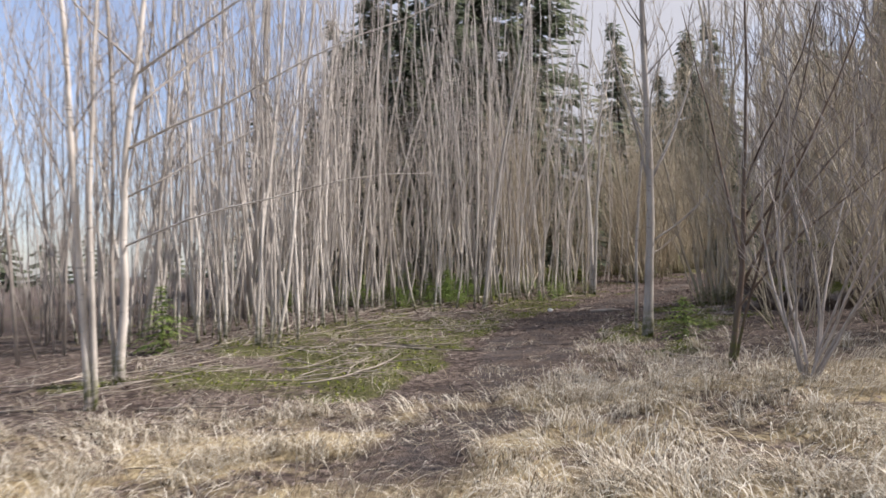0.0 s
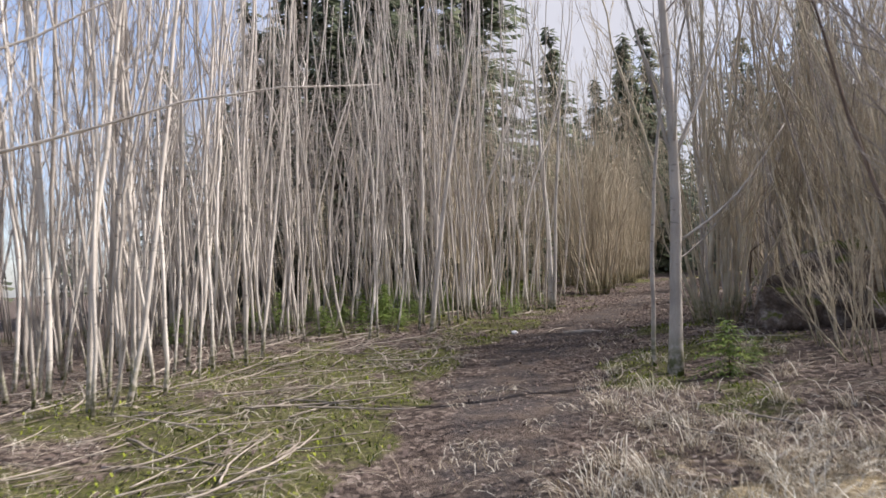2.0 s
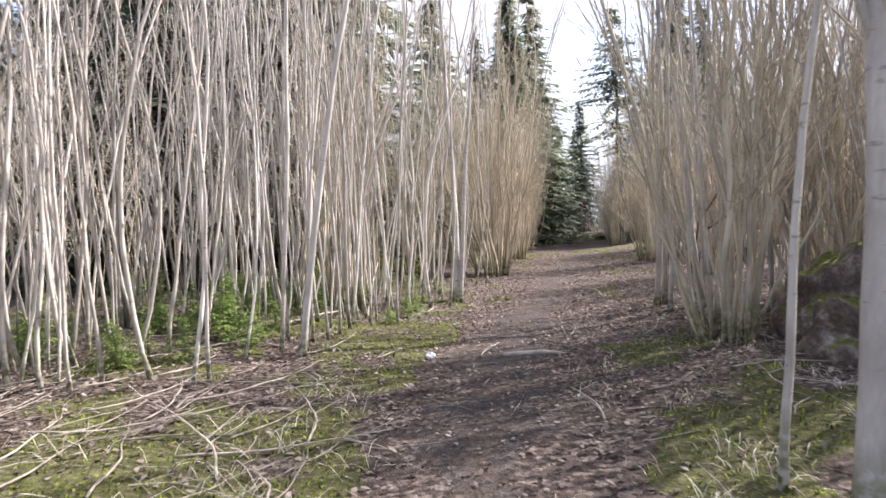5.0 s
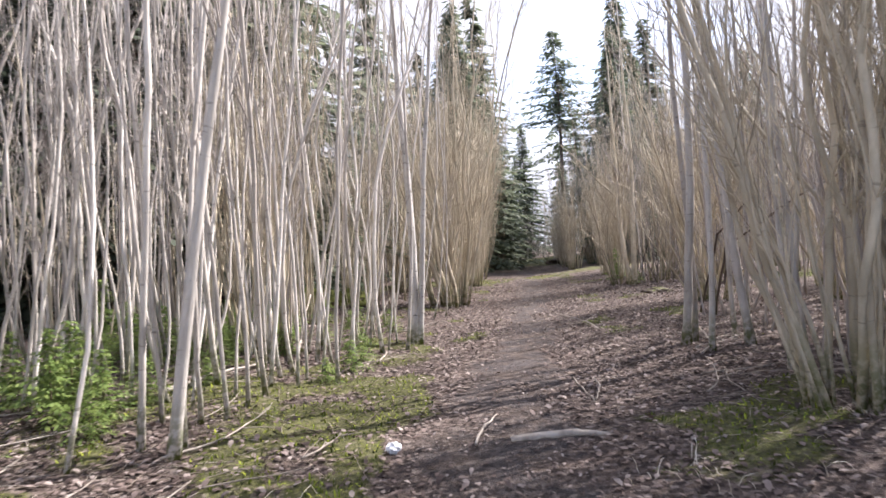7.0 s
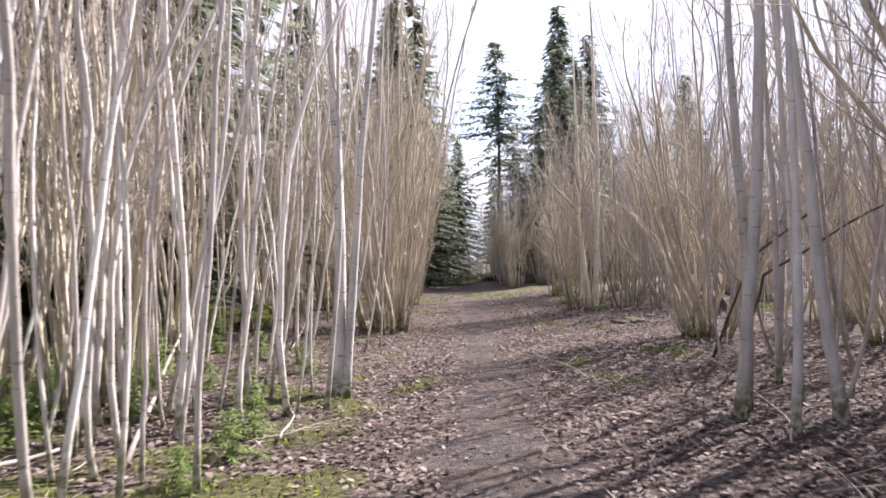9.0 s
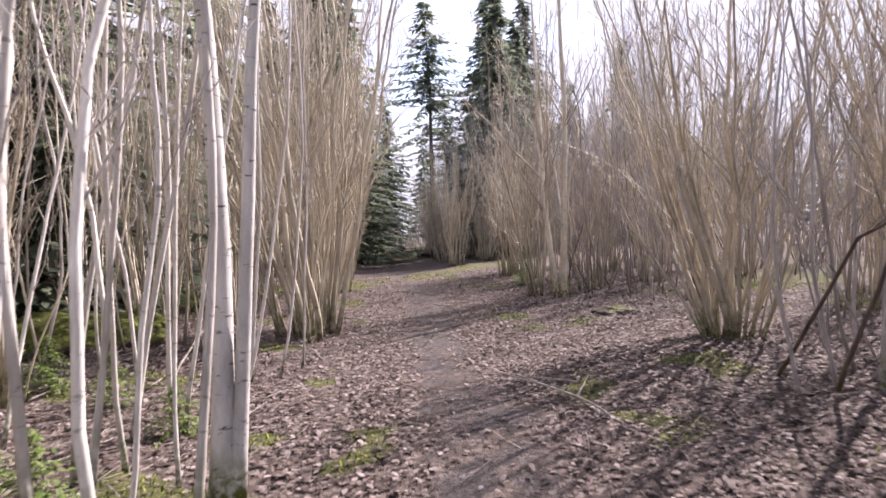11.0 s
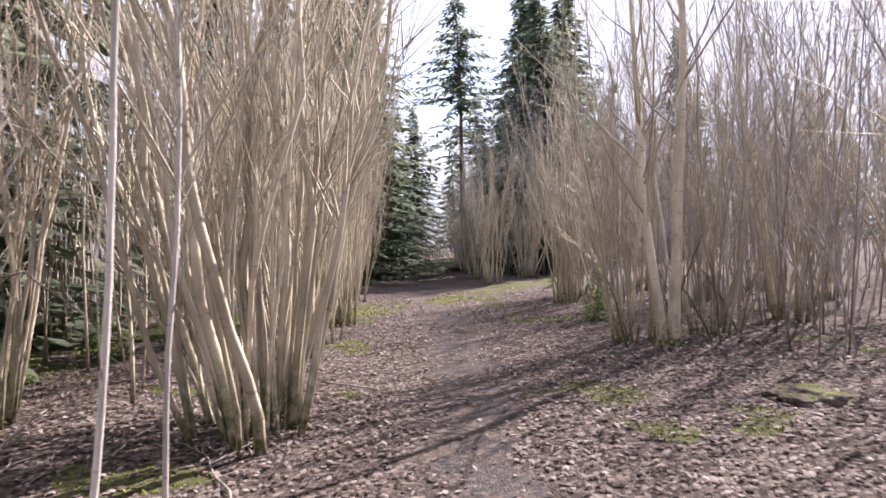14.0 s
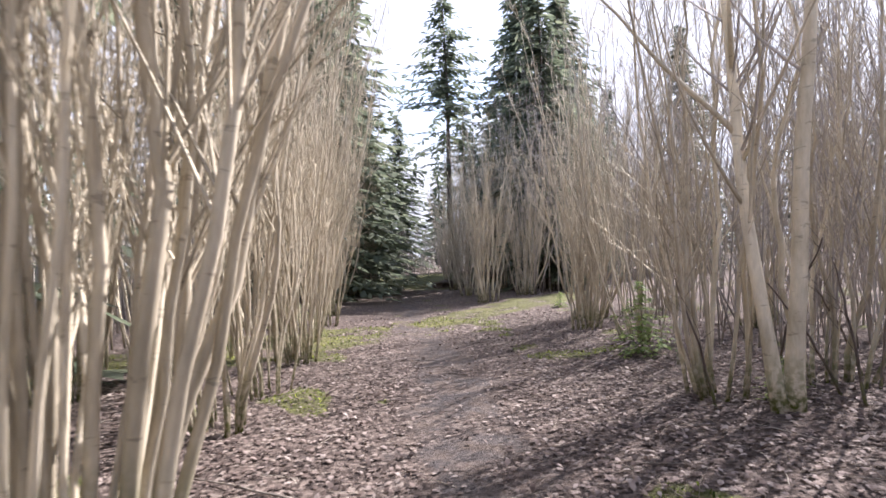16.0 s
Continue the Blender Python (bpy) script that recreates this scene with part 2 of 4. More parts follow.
def off_trail(x, y):
    """Signed distance from the middle of the trail, to its right positive."""
    x, y = np.asarray(x, float), np.asarray(y, float)
    best, side = np.full(x.shape, 1e9), np.zeros(x.shape)
    for (ax, ay), (bx, by) in zip(TRAIL[:-1], TRAIL[1:]):
        dx, dy = bx - ax, by - ay
        s = np.clip(((x - ax) * dx + (y - ay) * dy) / (dx * dx + dy * dy), 0, 1)
        px, py = x - ax - s * dx, y - ay - s * dy
        d = np.hypot(px, py)
        near = d < best
        best = np.where(near, d, best)
        side = np.where(near, np.sign(px * dy - py * dx), side)
    return best * side


def zones(x, y):
    """How much each kind of floor covers a place: trail, moss, dry grass."""
    d = off_trail(x, y)
    w = 0.62 - 0.08 * (1 - step(y, 6, 9)) + 0.75 * (vnoise(x, y, 0.8, 1) - 0.5) + 0.5 * (vnoise(x, y, 0.27, 11) - 0.5) - 0.15 * step(y, 14, 22)
    trail = 1 - step(np.abs(d + 0.35 * (vnoise(x, y, 2.2, 15) - 0.5)), w * 0.35, w * 1.5 + 0.05)
    trail = trail * (0.72 + 0.75 * (vnoise(x, y, 0.5, 2) - 0.5)) * (0.85 + 0.15 * step(y, 5.0, 8.0)) * (1 - 0.12 * step(y, 14, 19)) * (1 - step(y, 46, 52))
    n1, n2 = vnoise(x, y, 1.3, 3), vnoise(x, y, 0.45, 4)
    left = step(-d, 0.5, 1.2) * (1 - step(-d, 3.2, 5.5)) * step(y, 4.6, 7.0) * (1 - 0.25 * step(y, 11, 14)) * (1 - step(y, 16.5, 21))
    right = step(d, 0.7, 1.1) * (1 - step(d, 2.4, 3.6)) * step(y, 5.0, 7.0) * (1 - step(y, 12, 14))
    moss = left * (-0.22 + 2.0 * (0.4 * n1 + 0.6 * n2)) + right * (-0.55 + 1.9 * (0.4 * n1 + 0.6 * n2)) + (0.45 + 0.25 * step(y, 16, 18)) * step(n1 * 0.5 + n2 * 0.5, 0.60 - 0.03 * step(y, 16, 18), 0.74) * step(y, 6, 9)
    far = step(y, 40, 46) * (1 - step(y, 58, 62)) * (1 - step(np.abs(d), 5, 8))
    band = step(y - 0.35 * d, 30.0, 31.0) * (1 - step(y - 0.35 * d, 32.8, 34.0)) * (1 - step(np.abs(d), 5, 8))
    glade = (1 - step(np.hypot((x - 17.3) / 3.2, (y - 20.2) / 1.8), 0.5, 1.0)) * (0.35 + 0.7 * n2)
    moss = np.maximum(np.maximum(moss, glade), np.maximum(far * (0.6 + 0.5 * n2), band * (0.4 + 0.7 * n2)))
    grass = (1 - step(y - 0.55 * np.minimum(d, 0) + 1.6 * (n1 - 0.5) + 1.6 * (n2 - 0.5), 4.9, 7.1)) * step(y, -30, -20) * (1 - step(d, 5, 8))
    grass = np.maximum(grass * (1 - np.clip(1.3 * trail, 0, 1)) * (0.3 + 0.7 * step(0.4 * n1 + 0.6 * n2, 0.36, 0.58)), 0.3 * band * n2 * 1.6)
    return trail, moss * (1 - 0.8 * trail), grass


def land(x, y):
    """Height of the ground."""
    d = off_trail(x, y)
    trail, moss, grass = zones(x, y)
    z = 0.02 + 0.13 * step(np.abs(d), 0.5, 3.5) + 0.10 * step(-d, 1.5, 5.0) + 0.25 * (vnoise(x, y, 9, 5) - 0.5) * step(np.abs(d), 2, 9)
    z = z + 0.055 * (vnoise(x, y, 1.1, 6) - 0.5) * (1 - 0.5 * trail) + 0.03 * (vnoise(x, y, 0.34, 7) - 0.5)
    return z + 0.07 * np.clip(moss - 0.4, 0, 1) * vnoise(x, y, 0.5, 8) + 0.05 * grass * vnoise(x, y, 0.4, 9)


def gz(x, y):
    return float(land(np.array([x]), np.array([y]))[0])


def spread(near, far, gap):
    """Coordinates dense from near to far, then ever wider out to 400 m."""
    core = np.arange(near, far, gap)
    out, s, v = [], gap, 0.0
    while v < 400:
        s *= 1.22
        v += s
        out.append(v)
    out = np.array(out)
    return np.concatenate([(near - out)[::-1], core, core[-1] + out])


gx, gy = spread(-7, 19, 0.13), spread(0, 34, 0.13)
X, Y = np.meshgrid(gx, gy)
Z = land(X, Y)
nx, ny = len(gx), len(gy)
idx = np.arange(nx * ny).reshape(ny, nx)
quads = np.stack([idx[:-1, :-1], idx[:-1, 1:], idx[1:, 1:], idx[1:, :-1]], -1).reshape(-1, 4)
me = bpy.data.meshes.new("ground")
me.from_pydata(np.stack([X, Y, Z], -1).reshape(-1, 3), [], quads)
for key, vals in zip(("trail", "moss", "grass"), zones(X, Y)):
    me.attributes.new(key, "FLOAT", "POINT").data.foreach_set("value", np.ascontiguousarray(vals.ravel(), dtype=np.float32))
me.polygons.foreach_set("use_smooth", np.ones(len(me.polygons), bool))
me.materials.append(M_GROUND)
tagged(new("ground", me), "woodland floor of leaf litter, moss and dry grass with a dark trodden trail", "ground", kind="structure")

# ---- mesh helpers ----


class Shape:
    """Vertices and faces gathered for one mesh."""

    def __init__(self):
        self.v, self.f = [], []

    def tube(self, pts, radii, sides=5):
        pts = [Vector(p) for p in pts]
        base = len(self.v)
        for k, (p, r) in enumerate(zip(pts, radii)):
            t = (pts[min(k + 1, len(pts) - 1)] - pts[max(k - 1, 0)]).normalized()
            a = t.cross(Vector((0.31, 0.95, 0.05))).normalized()
            b = t.cross(a)
            for s in range(sides):
                w = 2 * math.pi * s / sides
                self.v.append(tuple(p + (a * math.cos(w) + b * math.sin(w)) * r))
        for k in range(len(pts) - 1):
            for s in range(sides):
                i, j = base + k * sides + s, base + k * sides + (s + 1) % sides
                self.f.append((i, j, j + sides, i + sides))
        if sides < 4:
            return
        self.f.append(tuple(range(base, base + sides))[::-1])
        self.f.append(tuple(range(base + (len(pts) - 1) * sides, base + len(pts) * sides)))

    def mesh(self, name, mat, smooth=True):
        m = bpy.data.meshes.new(name)
        m.from_pydata(self.v, [], self.f)
        m.materials.append(mat)
        if smooth:
            m.polygons.foreach_set("use_smooth", np.ones(len(m.polygons), bool))
        return m


def part(name, data, parent, label=""):
    ob = new(name, data)
    ob.parent = parent
    if label:
        ob["label"] = label
    return ob


def stuff(name, shape, mat, label, category, smooth=True):
    return tagged(new(name, shape.mesh(name, mat, smooth)), label, category, kind="stuff")


def bent(rng, start, way, length, n, wander, lift=0.0):
    """A wandering line of n steps from start along way, rising by lift."""
    p, d = Vector(start), Vector(way).normalized()
    out = [p.copy()]
    for _ in range(n):
        d = (d + Vector((rng.uniform(-1, 1), rng.uniform(-1, 1), rng.uniform(-1, 1))) * wander + Vector((0, 0, lift))).normalized()
        p = p + d * (length / n)
        out.append(p.copy())
    return out


def along(pts, u):
    k = min(int(u * (len(pts) - 1)), len(pts) - 2)
    return pts[k].lerp(pts[k + 1], u * (len(pts) - 1) - k), (pts[k + 1] - pts[k]).normalized()


def twigs(rng, shape, pts, r0, count, low, reach, rise, subs, fine=0.0035, n=3, m=1):
    """Side branches with sub-twigs on a stem."""
    for _ in range(count):
        u = rng.uniform(low, 0.98)
        at, t = along(pts, u)
        az = rng.uniform(0, 2 * math.pi)
        way = Vector((math.cos(az), math.sin(az), 0)) * math.cos(rise) + Vector((0, 0, math.sin(rise))) + t * 0.3
        length = reach * (0.25 + 0.75 * (1 - u)) * rng.uniform(0.6, 1.25)
        r = max(fine, r0 * (1 - u) * 0.4)
        line = bent(rng, at, way, length, n, 0.2, 0.07)
        shape.tube(line, [r * (1 - 0.75 * k / n) for k in range(n + 1)], 3)
        for _ in range(subs):
            v = rng.uniform(0.25, 0.95)
            q, w = along(line, v)
            side = Vector((rng.uniform(-1, 1), rng.uniform(-1, 1), rng.uniform(-0.1, 0.9))).normalized()
            shape.tube(bent(rng, q, w * 0.9 + side * 0.8, length * rng.uniform(0.2, 0.5), m, 0.22, 0.05), [fine * (1 - 0.5 * k / m) for k in range(m + 1)], 3)


def pole_tree(rng, name, height, r0, mat, label, wander=0.035, branches=16, low=0.3, reach=1.5, rise=0.95, subs=3, sweep=0.12, fine=0.004, sides=7):
    """A slender tree: one swept stem and a crown of side branches."""
    root = new(name)
    a, n = rng.uniform(0, 2 * math.pi), 24
    dx, dy = math.cos(a) * sweep * 1.6, math.sin(a) * sweep * 1.6
    pts = [Vector((0, 0, -0.08))]
    for k in range(n):
        dx, dy = dx * 0.88 + rng.gauss(0, wander), dy * 0.88 + rng.gauss(0, wander)
        pts.append(pts[-1] + Vector((dx, dy, 1)).normalized() * (height / n))
    rad = [r0 * (1 - 0.70 * k / n) * rng.uniform(0.94, 1.06) for k in range(n + 1)]
    rad[0] *= 1.35
    trunk, crown = Shape(), Shape()
    trunk.tube(pts, rad, sides)
    twigs(rng, crown, pts, r0, branches, low, reach, rise, subs, fine)
    part("trunk", trunk.mesh("trunk", mat), root)
    part("crown", crown.mesh("crown", M_TWIG), root, "bare thin twigs")
    return tagged(root, label, "tree")


def stand(x, y, rot=0.0, scale=1.0, lean=0.0, toward=0.0, sink=0.0):
    """The pose of a thing that stands at (x, y) on the ground."""
    tip = Matrix.Rotation(lean, 4, Vector((-math.sin(toward), math.cos(toward), 0)))
    return Matrix.Translation((x, y, gz(x, y) - sink)) @ tip @ Matrix.Rotation(rot, 4, "Z") @ Matrix.Scale(scale, 4)


def plant(templates, rng, places, group, toward=0.0):
    """Sets each template at one of the places, then copies of them at the rest."""
    for k, (x, y, scale, lean) in enumerate(places):
        t = templates[k % len(templates)]
        m = stand(x, y, rng.uniform(0, 6.28), scale, lean, rng.gauss(toward, 0.8))
        if k < len(templates):
            t.matrix_basis = m
            t["group"] = group
        else:
            copy_thing(t, m)


def clear(x, y, taken, gap):
    return all((x - a) ** 2 + (y - b) ** 2 > gap * gap for a, b in taken)


R = random.Random(11)
taken = []

# ---- trees that stand out ----


def forked_tree(rng, name, stems, mat, label, limbs=(), category="tree", wander=0.028):
    """Stems: (lean, azimuth, height, radius, branches, low, reach). Limbs: (height, azimuth, rise, length, radius) on the first stem."""
    root = new(name)
    first = None
    for lean, az, h, r, nb, low, reach in stems:
        way = Vector((math.cos(az) * math.sin(lean), math.sin(az) * math.sin(lean), math.cos(lean)))
        pts = bent(rng, (math.cos(az) * r * 0.6, math.sin(az) * r * 0.6, -0.08), way, h, 22, wander, 0.012)
        rad = [r * (1 - 0.85 * (k / 22)) for k in range(23)]
        rad[0], rad[1] = r * 1.35, r * 1.08
        s, c = Shape(), Shape()
        s.tube(pts, rad, 12)
        twigs(rng, c, pts, r, nb, low, reach, 0.75, 4, 0.004)
        part("trunk", s.mesh("trunk", mat), root)
        part("crown", c.mesh("crown", M_TWIG), root, "bare branches and twigs")
        first = first or (pts, h)
    for z, az, rise, length, r in limbs:
        at, _ = along(first[0], min(0.98, z / first[1]))
        s = Shape()
        line = bent(rng, at, (math.cos(az) * math.cos(rise), math.sin(az) * math.cos(rise), math.sin(rise)), length, 8, 0.13, 0.02)
        s.tube(line, [r * (1 - 0.8 * k / 8) for k in range(9)], 6)
        twigs(rng, s, line, r, 8, 0.2, length * 0.35, 0.6, 3, 0.0035, 4, 2)
        part("limb", s.mesh("limb", mat), root)
    return tagged(root, label, category)


t = forked_tree(R, "grey_birch", [(0.01, 1.0, 8.5, 0.068, 14, 0.45, 1.6)], M_GREY, "slim grey-barked birch with a bright smooth trunk and forking limbs",
                [(1.45, -0.15, 0.62, 1.7, 0.016), (2.3, 2.6, 1.15, 2.2, 0.022), (2.35, 0.3, 1.2, 2.4, 0.026), (2.45, 4.4, 1.25, 2.2, 0.02), (2.6, 1.2, 1.1, 2.0, 0.018), (2.75, 3.3, 1.25, 2.2, 0.018), (1.25, 0.4, 0.5, 1.0, 0.01)])
t.matrix_basis = stand(2.91, 8.75, lean=0.09)
t = pole_tree(R, "alder_sapling", 6.2, 0.026, M_ALDER, "thin pale alder stem beside a grey birch", branches=8, low=0.55, sweep=0.03)
t.matrix_basis = stand(2.93, 9.26, lean=-0.02)
t = forked_tree(R, "birch", [(0.06, 2.7, 8.0, 0.034, 14, 0.3, 1.5), (0.05, 0.6, 7.0, 0.026, 12, 0.3, 1.3)], M_ALDER, "young pale birch with two slim stems in dry grass", wander=0.06)
t.matrix_basis = stand(-3.1, 5.2, lean=0.05)
t = forked_tree(R, "birch", [(0.12, -0.1, 8.5, 0.043, 10, 0.5, 1.6), (0.05, 2.2, 7.5, 0.026, 10, 0.3, 1.3)], M_ALDER, "pale birch leaning a little with long dark side limbs",
                [(1.5, -0.1, 0.22, 3.4, 0.013), (2.0, 0.5, 0.45, 3.0, 0.013), (2.5, 0.0, 0.36, 4.2, 0.016), (2.9, 0.9, 0.75, 2.6, 0.014), (3.3, -0.2, 0.55, 3.8, 0.016), (3.4, 3.3, 0.8, 2.0, 0.016)], wander=0.055)
t.matrix_basis = stand(-3.42, 6.2)
t = forked_tree(R, "birch", [(0.0, 2.5, 9.0, 0.07, 12, 0.5, 1.6), (0.075, -0.35, 8.5, 0.05, 10, 0.5, 1.5)], M_BIRCH, "white birch with two trunks and dark scars beside the trail")
t.matrix_basis = stand(4.46, 18.21, lean=0.085, toward=0.7)
taken += [(3.0, 8.92), (2.93, 9.26), (-3.1, 5.2), (-3.42, 6.2), (4.3, 18.15)]
t = forked_tree(R, "goat_willow", [(0.02, 1.4, 4.8, 0.032, 18, 0.3, 1.5), (0.10, 5.3, 4.6, 0.015, 16, 0.25, 1.3)], M_SPRUCEBARK, "bare brown willow with a mossy foot in dry grass",
                [(0.9, 0.2, 1.0, 3.0, 0.018), (1.1, 1.7, 1.15, 3.0, 0.018), (1.3, 5.5, 1.1, 2.8, 0.016), (1.6, 0.7, 0.95, 2.4, 0.014), (0.7, 5.9, 0.9, 2.6, 0.013), (1.9, 4.9, 1.2, 2.2, 0.012)], "shrub", 0.05)
t.matrix_basis = stand(2.8, 5.92, lean=0.10)
t = forked_tree(R, "goat_willow", [(0.3, a, 4.3 - 0.1 * k, 0.015 - 0.0005 * k, 18, 0.12, 1.5) for k, a in enumerate((0.1, 0.8, 1.5, 2.0, 5.0, 5.5, 5.9))] + [(0.5, 0.5, 3.4, 0.014, 14, 0.15, 1.4), (0.45, 5.6, 3.4, 0.014, 14, 0.15, 1.4), (0.2, 3.1, 3.4, 0.012, 12, 0.2, 1.2)],
                M_TWIG, "bare many-stemmed willow shrub with wavy branches", category="shrub", wander=0.13)
t.matrix_basis = stand(3.06, 5.1)
t = forked_tree(R, "alder", [(0.14, 2.4, 8.0, 0.068, 18, 0.3, 2.0), (0.03, 5.4, 8.5, 0.08, 18, 0.3, 2.0)], M_HAZEL, "tan smooth-barked alder with two thick stems from one foot",
                [(2.6, 2.3, 0.9, 2.6, 0.03), (2.9, 0.4, 0.9, 2.4, 0.026), (3.2, 3.6, 1.0, 2.4, 0.026), (1.9, 2.6, 0.9, 2.2, 0.02), (2.3, 4.6, 1.0, 2.2, 0.02)], wander=0.04)
t.matrix_basis = stand(13.2, 22.95)
taken += [(2.8, 5.92), (3.06, 5.1), (13.2, 22.95)]
for k, (x, y, h, r) in enumerate(((6.89, 15.17, 8.5, 0.068), (7.12, 15.25, 8.0, 0.055), (6.67, 14.58, 7.5, 0.045), (7.24, 14.5, 8.5, 0.065), (6.38, 13.4, 6.5, 0.04), (7.6, 15.0, 7.5, 0.04), (7.9, 14.4, 7.0, 0.04), (9.2, 16.1, 7.5, 0.05), (8.3, 15.6, 7, 0.04), (7.05, 13.7, 7, 0.045), (7.7, 13.6, 7, 0.04))):
    t = pole_tree(R, "alder", h, r * 0.82, M_GREY, "straight grey alder trunk at the edge of a thicket", 0.02, 12, 0.4, 1.6, sweep=0.05, sides=9)
    t.matrix_basis = stand(x, y)
    t["group"] = "alders beside the trail"
    taken.append((x, y))

t = pole_tree(R, "alder", 7.5, 0.05, M_GREY, "grey alder trunk leaning over mossy ground", 0.02, 12, 0.4, 1.6, sweep=0.02, sides=10)
t.matrix_basis = stand(0.92, 14.3, lean=0.15, toward=-0.45)
taken.append((0.92, 14.3))

# ---- thicket of thin alder poles ----
slim = []
for k in range(6):
    slim.append(pole_tree(R, "alder_sapling", R.uniform(5.5, 8.0), R.uniform(0.018, 0.03), M_TWIG, "slim brown bare stem at the edge of a thicket", 0.04, 20, 0.15, 1.4, sweep=0.12))
places = []
while len(places) < 34:
    x, y = R.uniform(6.6, 10.6), R.uniform(12.8, 17.2)
    d = float(off_trail(np.array([x]), np.array([y]))[0])
    if d > 3.0 and clear(x, y, taken, 0.22):
        taken.append((x, y))
        places.append((x, y, R.uniform(0.7, 1.1), abs(R.gauss(0.1, 0.08))))
plant(slim, R, places, "slim stems beside the trail")
poles = []
for k in range(18):
    h = R.uniform(7.5, 11.0)
    poles.append(pole_tree(R, "alder_sapling", h, R.uniform(0.014, 0.026), M_ALDER, "thin pale bare alder pole in a dense thicket", R.uniform(0.032, 0.065), R.randint(12, 18), R.uniform(0.12, 0.3), R.uniform(0.8, 1.3), subs=3, sweep=R.uniform(0.03, 0.12), fine=0.0032))
POLES_FRONT = [
    (-0.27, 13.2, 1.15, 0.07), (-0.65, 13.6, 1.1, 0.08), (0.25, 14.3, 1.1, 0.08), (1.0, 14.4, 1.0, 0.1), (-2.4, 15.5, 1.1, 0.08), (-1.36, 13.5, 1.0, 0.08), (-1.13, 13.65, 0.9, 0.09), (-0.1, 13.3, 1.1, 0.11),
    (-2.0, 13.9, 1.1, 0.08), (2.63, 16.15, 0.95, 0.1), (3.76, 17.6, 1.0, 0.11), (4.1, 17.75, 1.15, 0.06), (2.0, 17.35, 1.0, 0.1), (2.1, 17.45, 1.0, 0.11), (1.28, 17.5, 1.05, 0.1), (2.6, 16.7, 1.3, 0.07),
    (2.3, 19.6, 1.3, 0.07),
]
POLES_BACK = [
    (3.2, 17.3, 0.9, 0.09), (3.75, 18.7, 0.8, 0.05), (3.7, 17.6, 1.1, 0.14), (4.6, 19.7, 1.1, 0.05), (5.68, 21.0, 0.8, 0.06), (6.0, 21.0, 0.75, 0.05), (6.42, 21.3, 0.9, 0.02), (4.4, 21.8, 0.9, 0.08),
    (14.5, 24.8, 0.9, 0.05), (14.1, 23.4, 0.9, 0.07), (-2.6, 8.4, 0.85, 0.11), (-2.5, 8.5, 0.8, 0.14), (-2.7, 8.55, 0.9, 0.08), (-2.55, 11.3, 1, 0.09), (-2.3, 9.3, 0.9, 0.1), (-3.6, 11, 1.2, 0.09),
]
spots = POLES_FRONT + POLES_BACK
taken += [(x, y) for x, y, *_ in spots]
tries = 0
while len(spots) < 300 and tries < 20000:
    tries += 1
    y = R.uniform(7.6, 20)
    d = -(2.3 + 4.2 * R.random() ** 1.3) if y < 17 else -(1.9 + 4.5 * R.random() ** 1.2)
    if y < 13.2:
        d -= 1.2 if y < 10 else 1.9
    k = np.searchsorted(TRAIL[:, 1], y) - 1
    u = (y - TRAIL[k, 1]) / (TRAIL[k + 1, 1] - TRAIL[k, 1])
    c = TRAIL[k] * (1 - u) + TRAIL[k + 1] * u
    w = TRAIL[k + 1] - TRAIL[k]
    w = w / np.hypot(*w)
    x, yy = c[0] + d * w[1], c[1] - d * w[0]
    dens = 1.0 if y < 17 else 0.25
    if R.random() < dens and clear(x, yy, taken, 0.21):
        taken.append((x, yy))
        spots.append((x, yy, R.uniform(0.7, 1.15), abs(R.gauss(0.075, 0.05))))
spots += [(30, 36.5, 1.7, 0.03), (33.5, 31.5, 1.6, 0.04), (29, 27, 1.5, 0.03), (26, 24, 1.5, 0.05), (27.5, 31, 1.6, 0.03), (24, 20, 1.4, 0.05), (31, 22, 1.6, 0.03), (22.5, 26.5, 1.3, 0.04), (25.5, 36, 1.5, 0.04), (35, 37, 1.7, 0.03), (20.5, 22, 1.35, 0.05), (18.6, 19.5, 1.3, 0.06), (28, 40, 1.6, 0.04)]
plant(poles, R, spots, "alder poles in the thicket")


def thicket(rng, count, where, h_low, h_high, r_low, r_high, fan=0.05, branches=5, subs=2, fine=0.006):
    """Far stems, joined: where() gives each one's place."""
    s = Shape()
    for _ in range(count):
        x, y = where(rng)
        h, a, lean = rng.uniform(h_low, h_high), rng.uniform(0, 6.28), abs(rng.gauss(0, fan))
        r = rng.uniform(r_low, r_high)
        pts = bent(rng, (x, y, gz(x, y) - 0.05), (math.cos(a) * lean, math.sin(a) * lean, 1), h, 7, 0.075, 0.01)
        s.tube(pts, [r * (1 - 0.85 * k / 7) for k in range(8)], 4)
        twigs(rng, s, pts, r, branches, 0.15, h * 0.24, 0.9, subs, fine, 2, 1)
    return s


def left_far(rng):
    while True:
        x, y = rng.uniform(-34, 14), rng.uniform(8, 50)
        d = float(off_trail(np.array([x]), np.array([y]))[0])
        if d < -6.0 and rng.random() < math.exp((d + 6) / 14):
            return x, y


stuff("far_alder_thicket", thicket(R, 1350, left_far, 6.0, 10.0, 0.012, 0.030, 0.07, 8, 2, 0.0055), M_FARALDER, "dense far thicket of thin pale bare alder poles", "thicket")

# ---- hazel clumps ----
stems = []
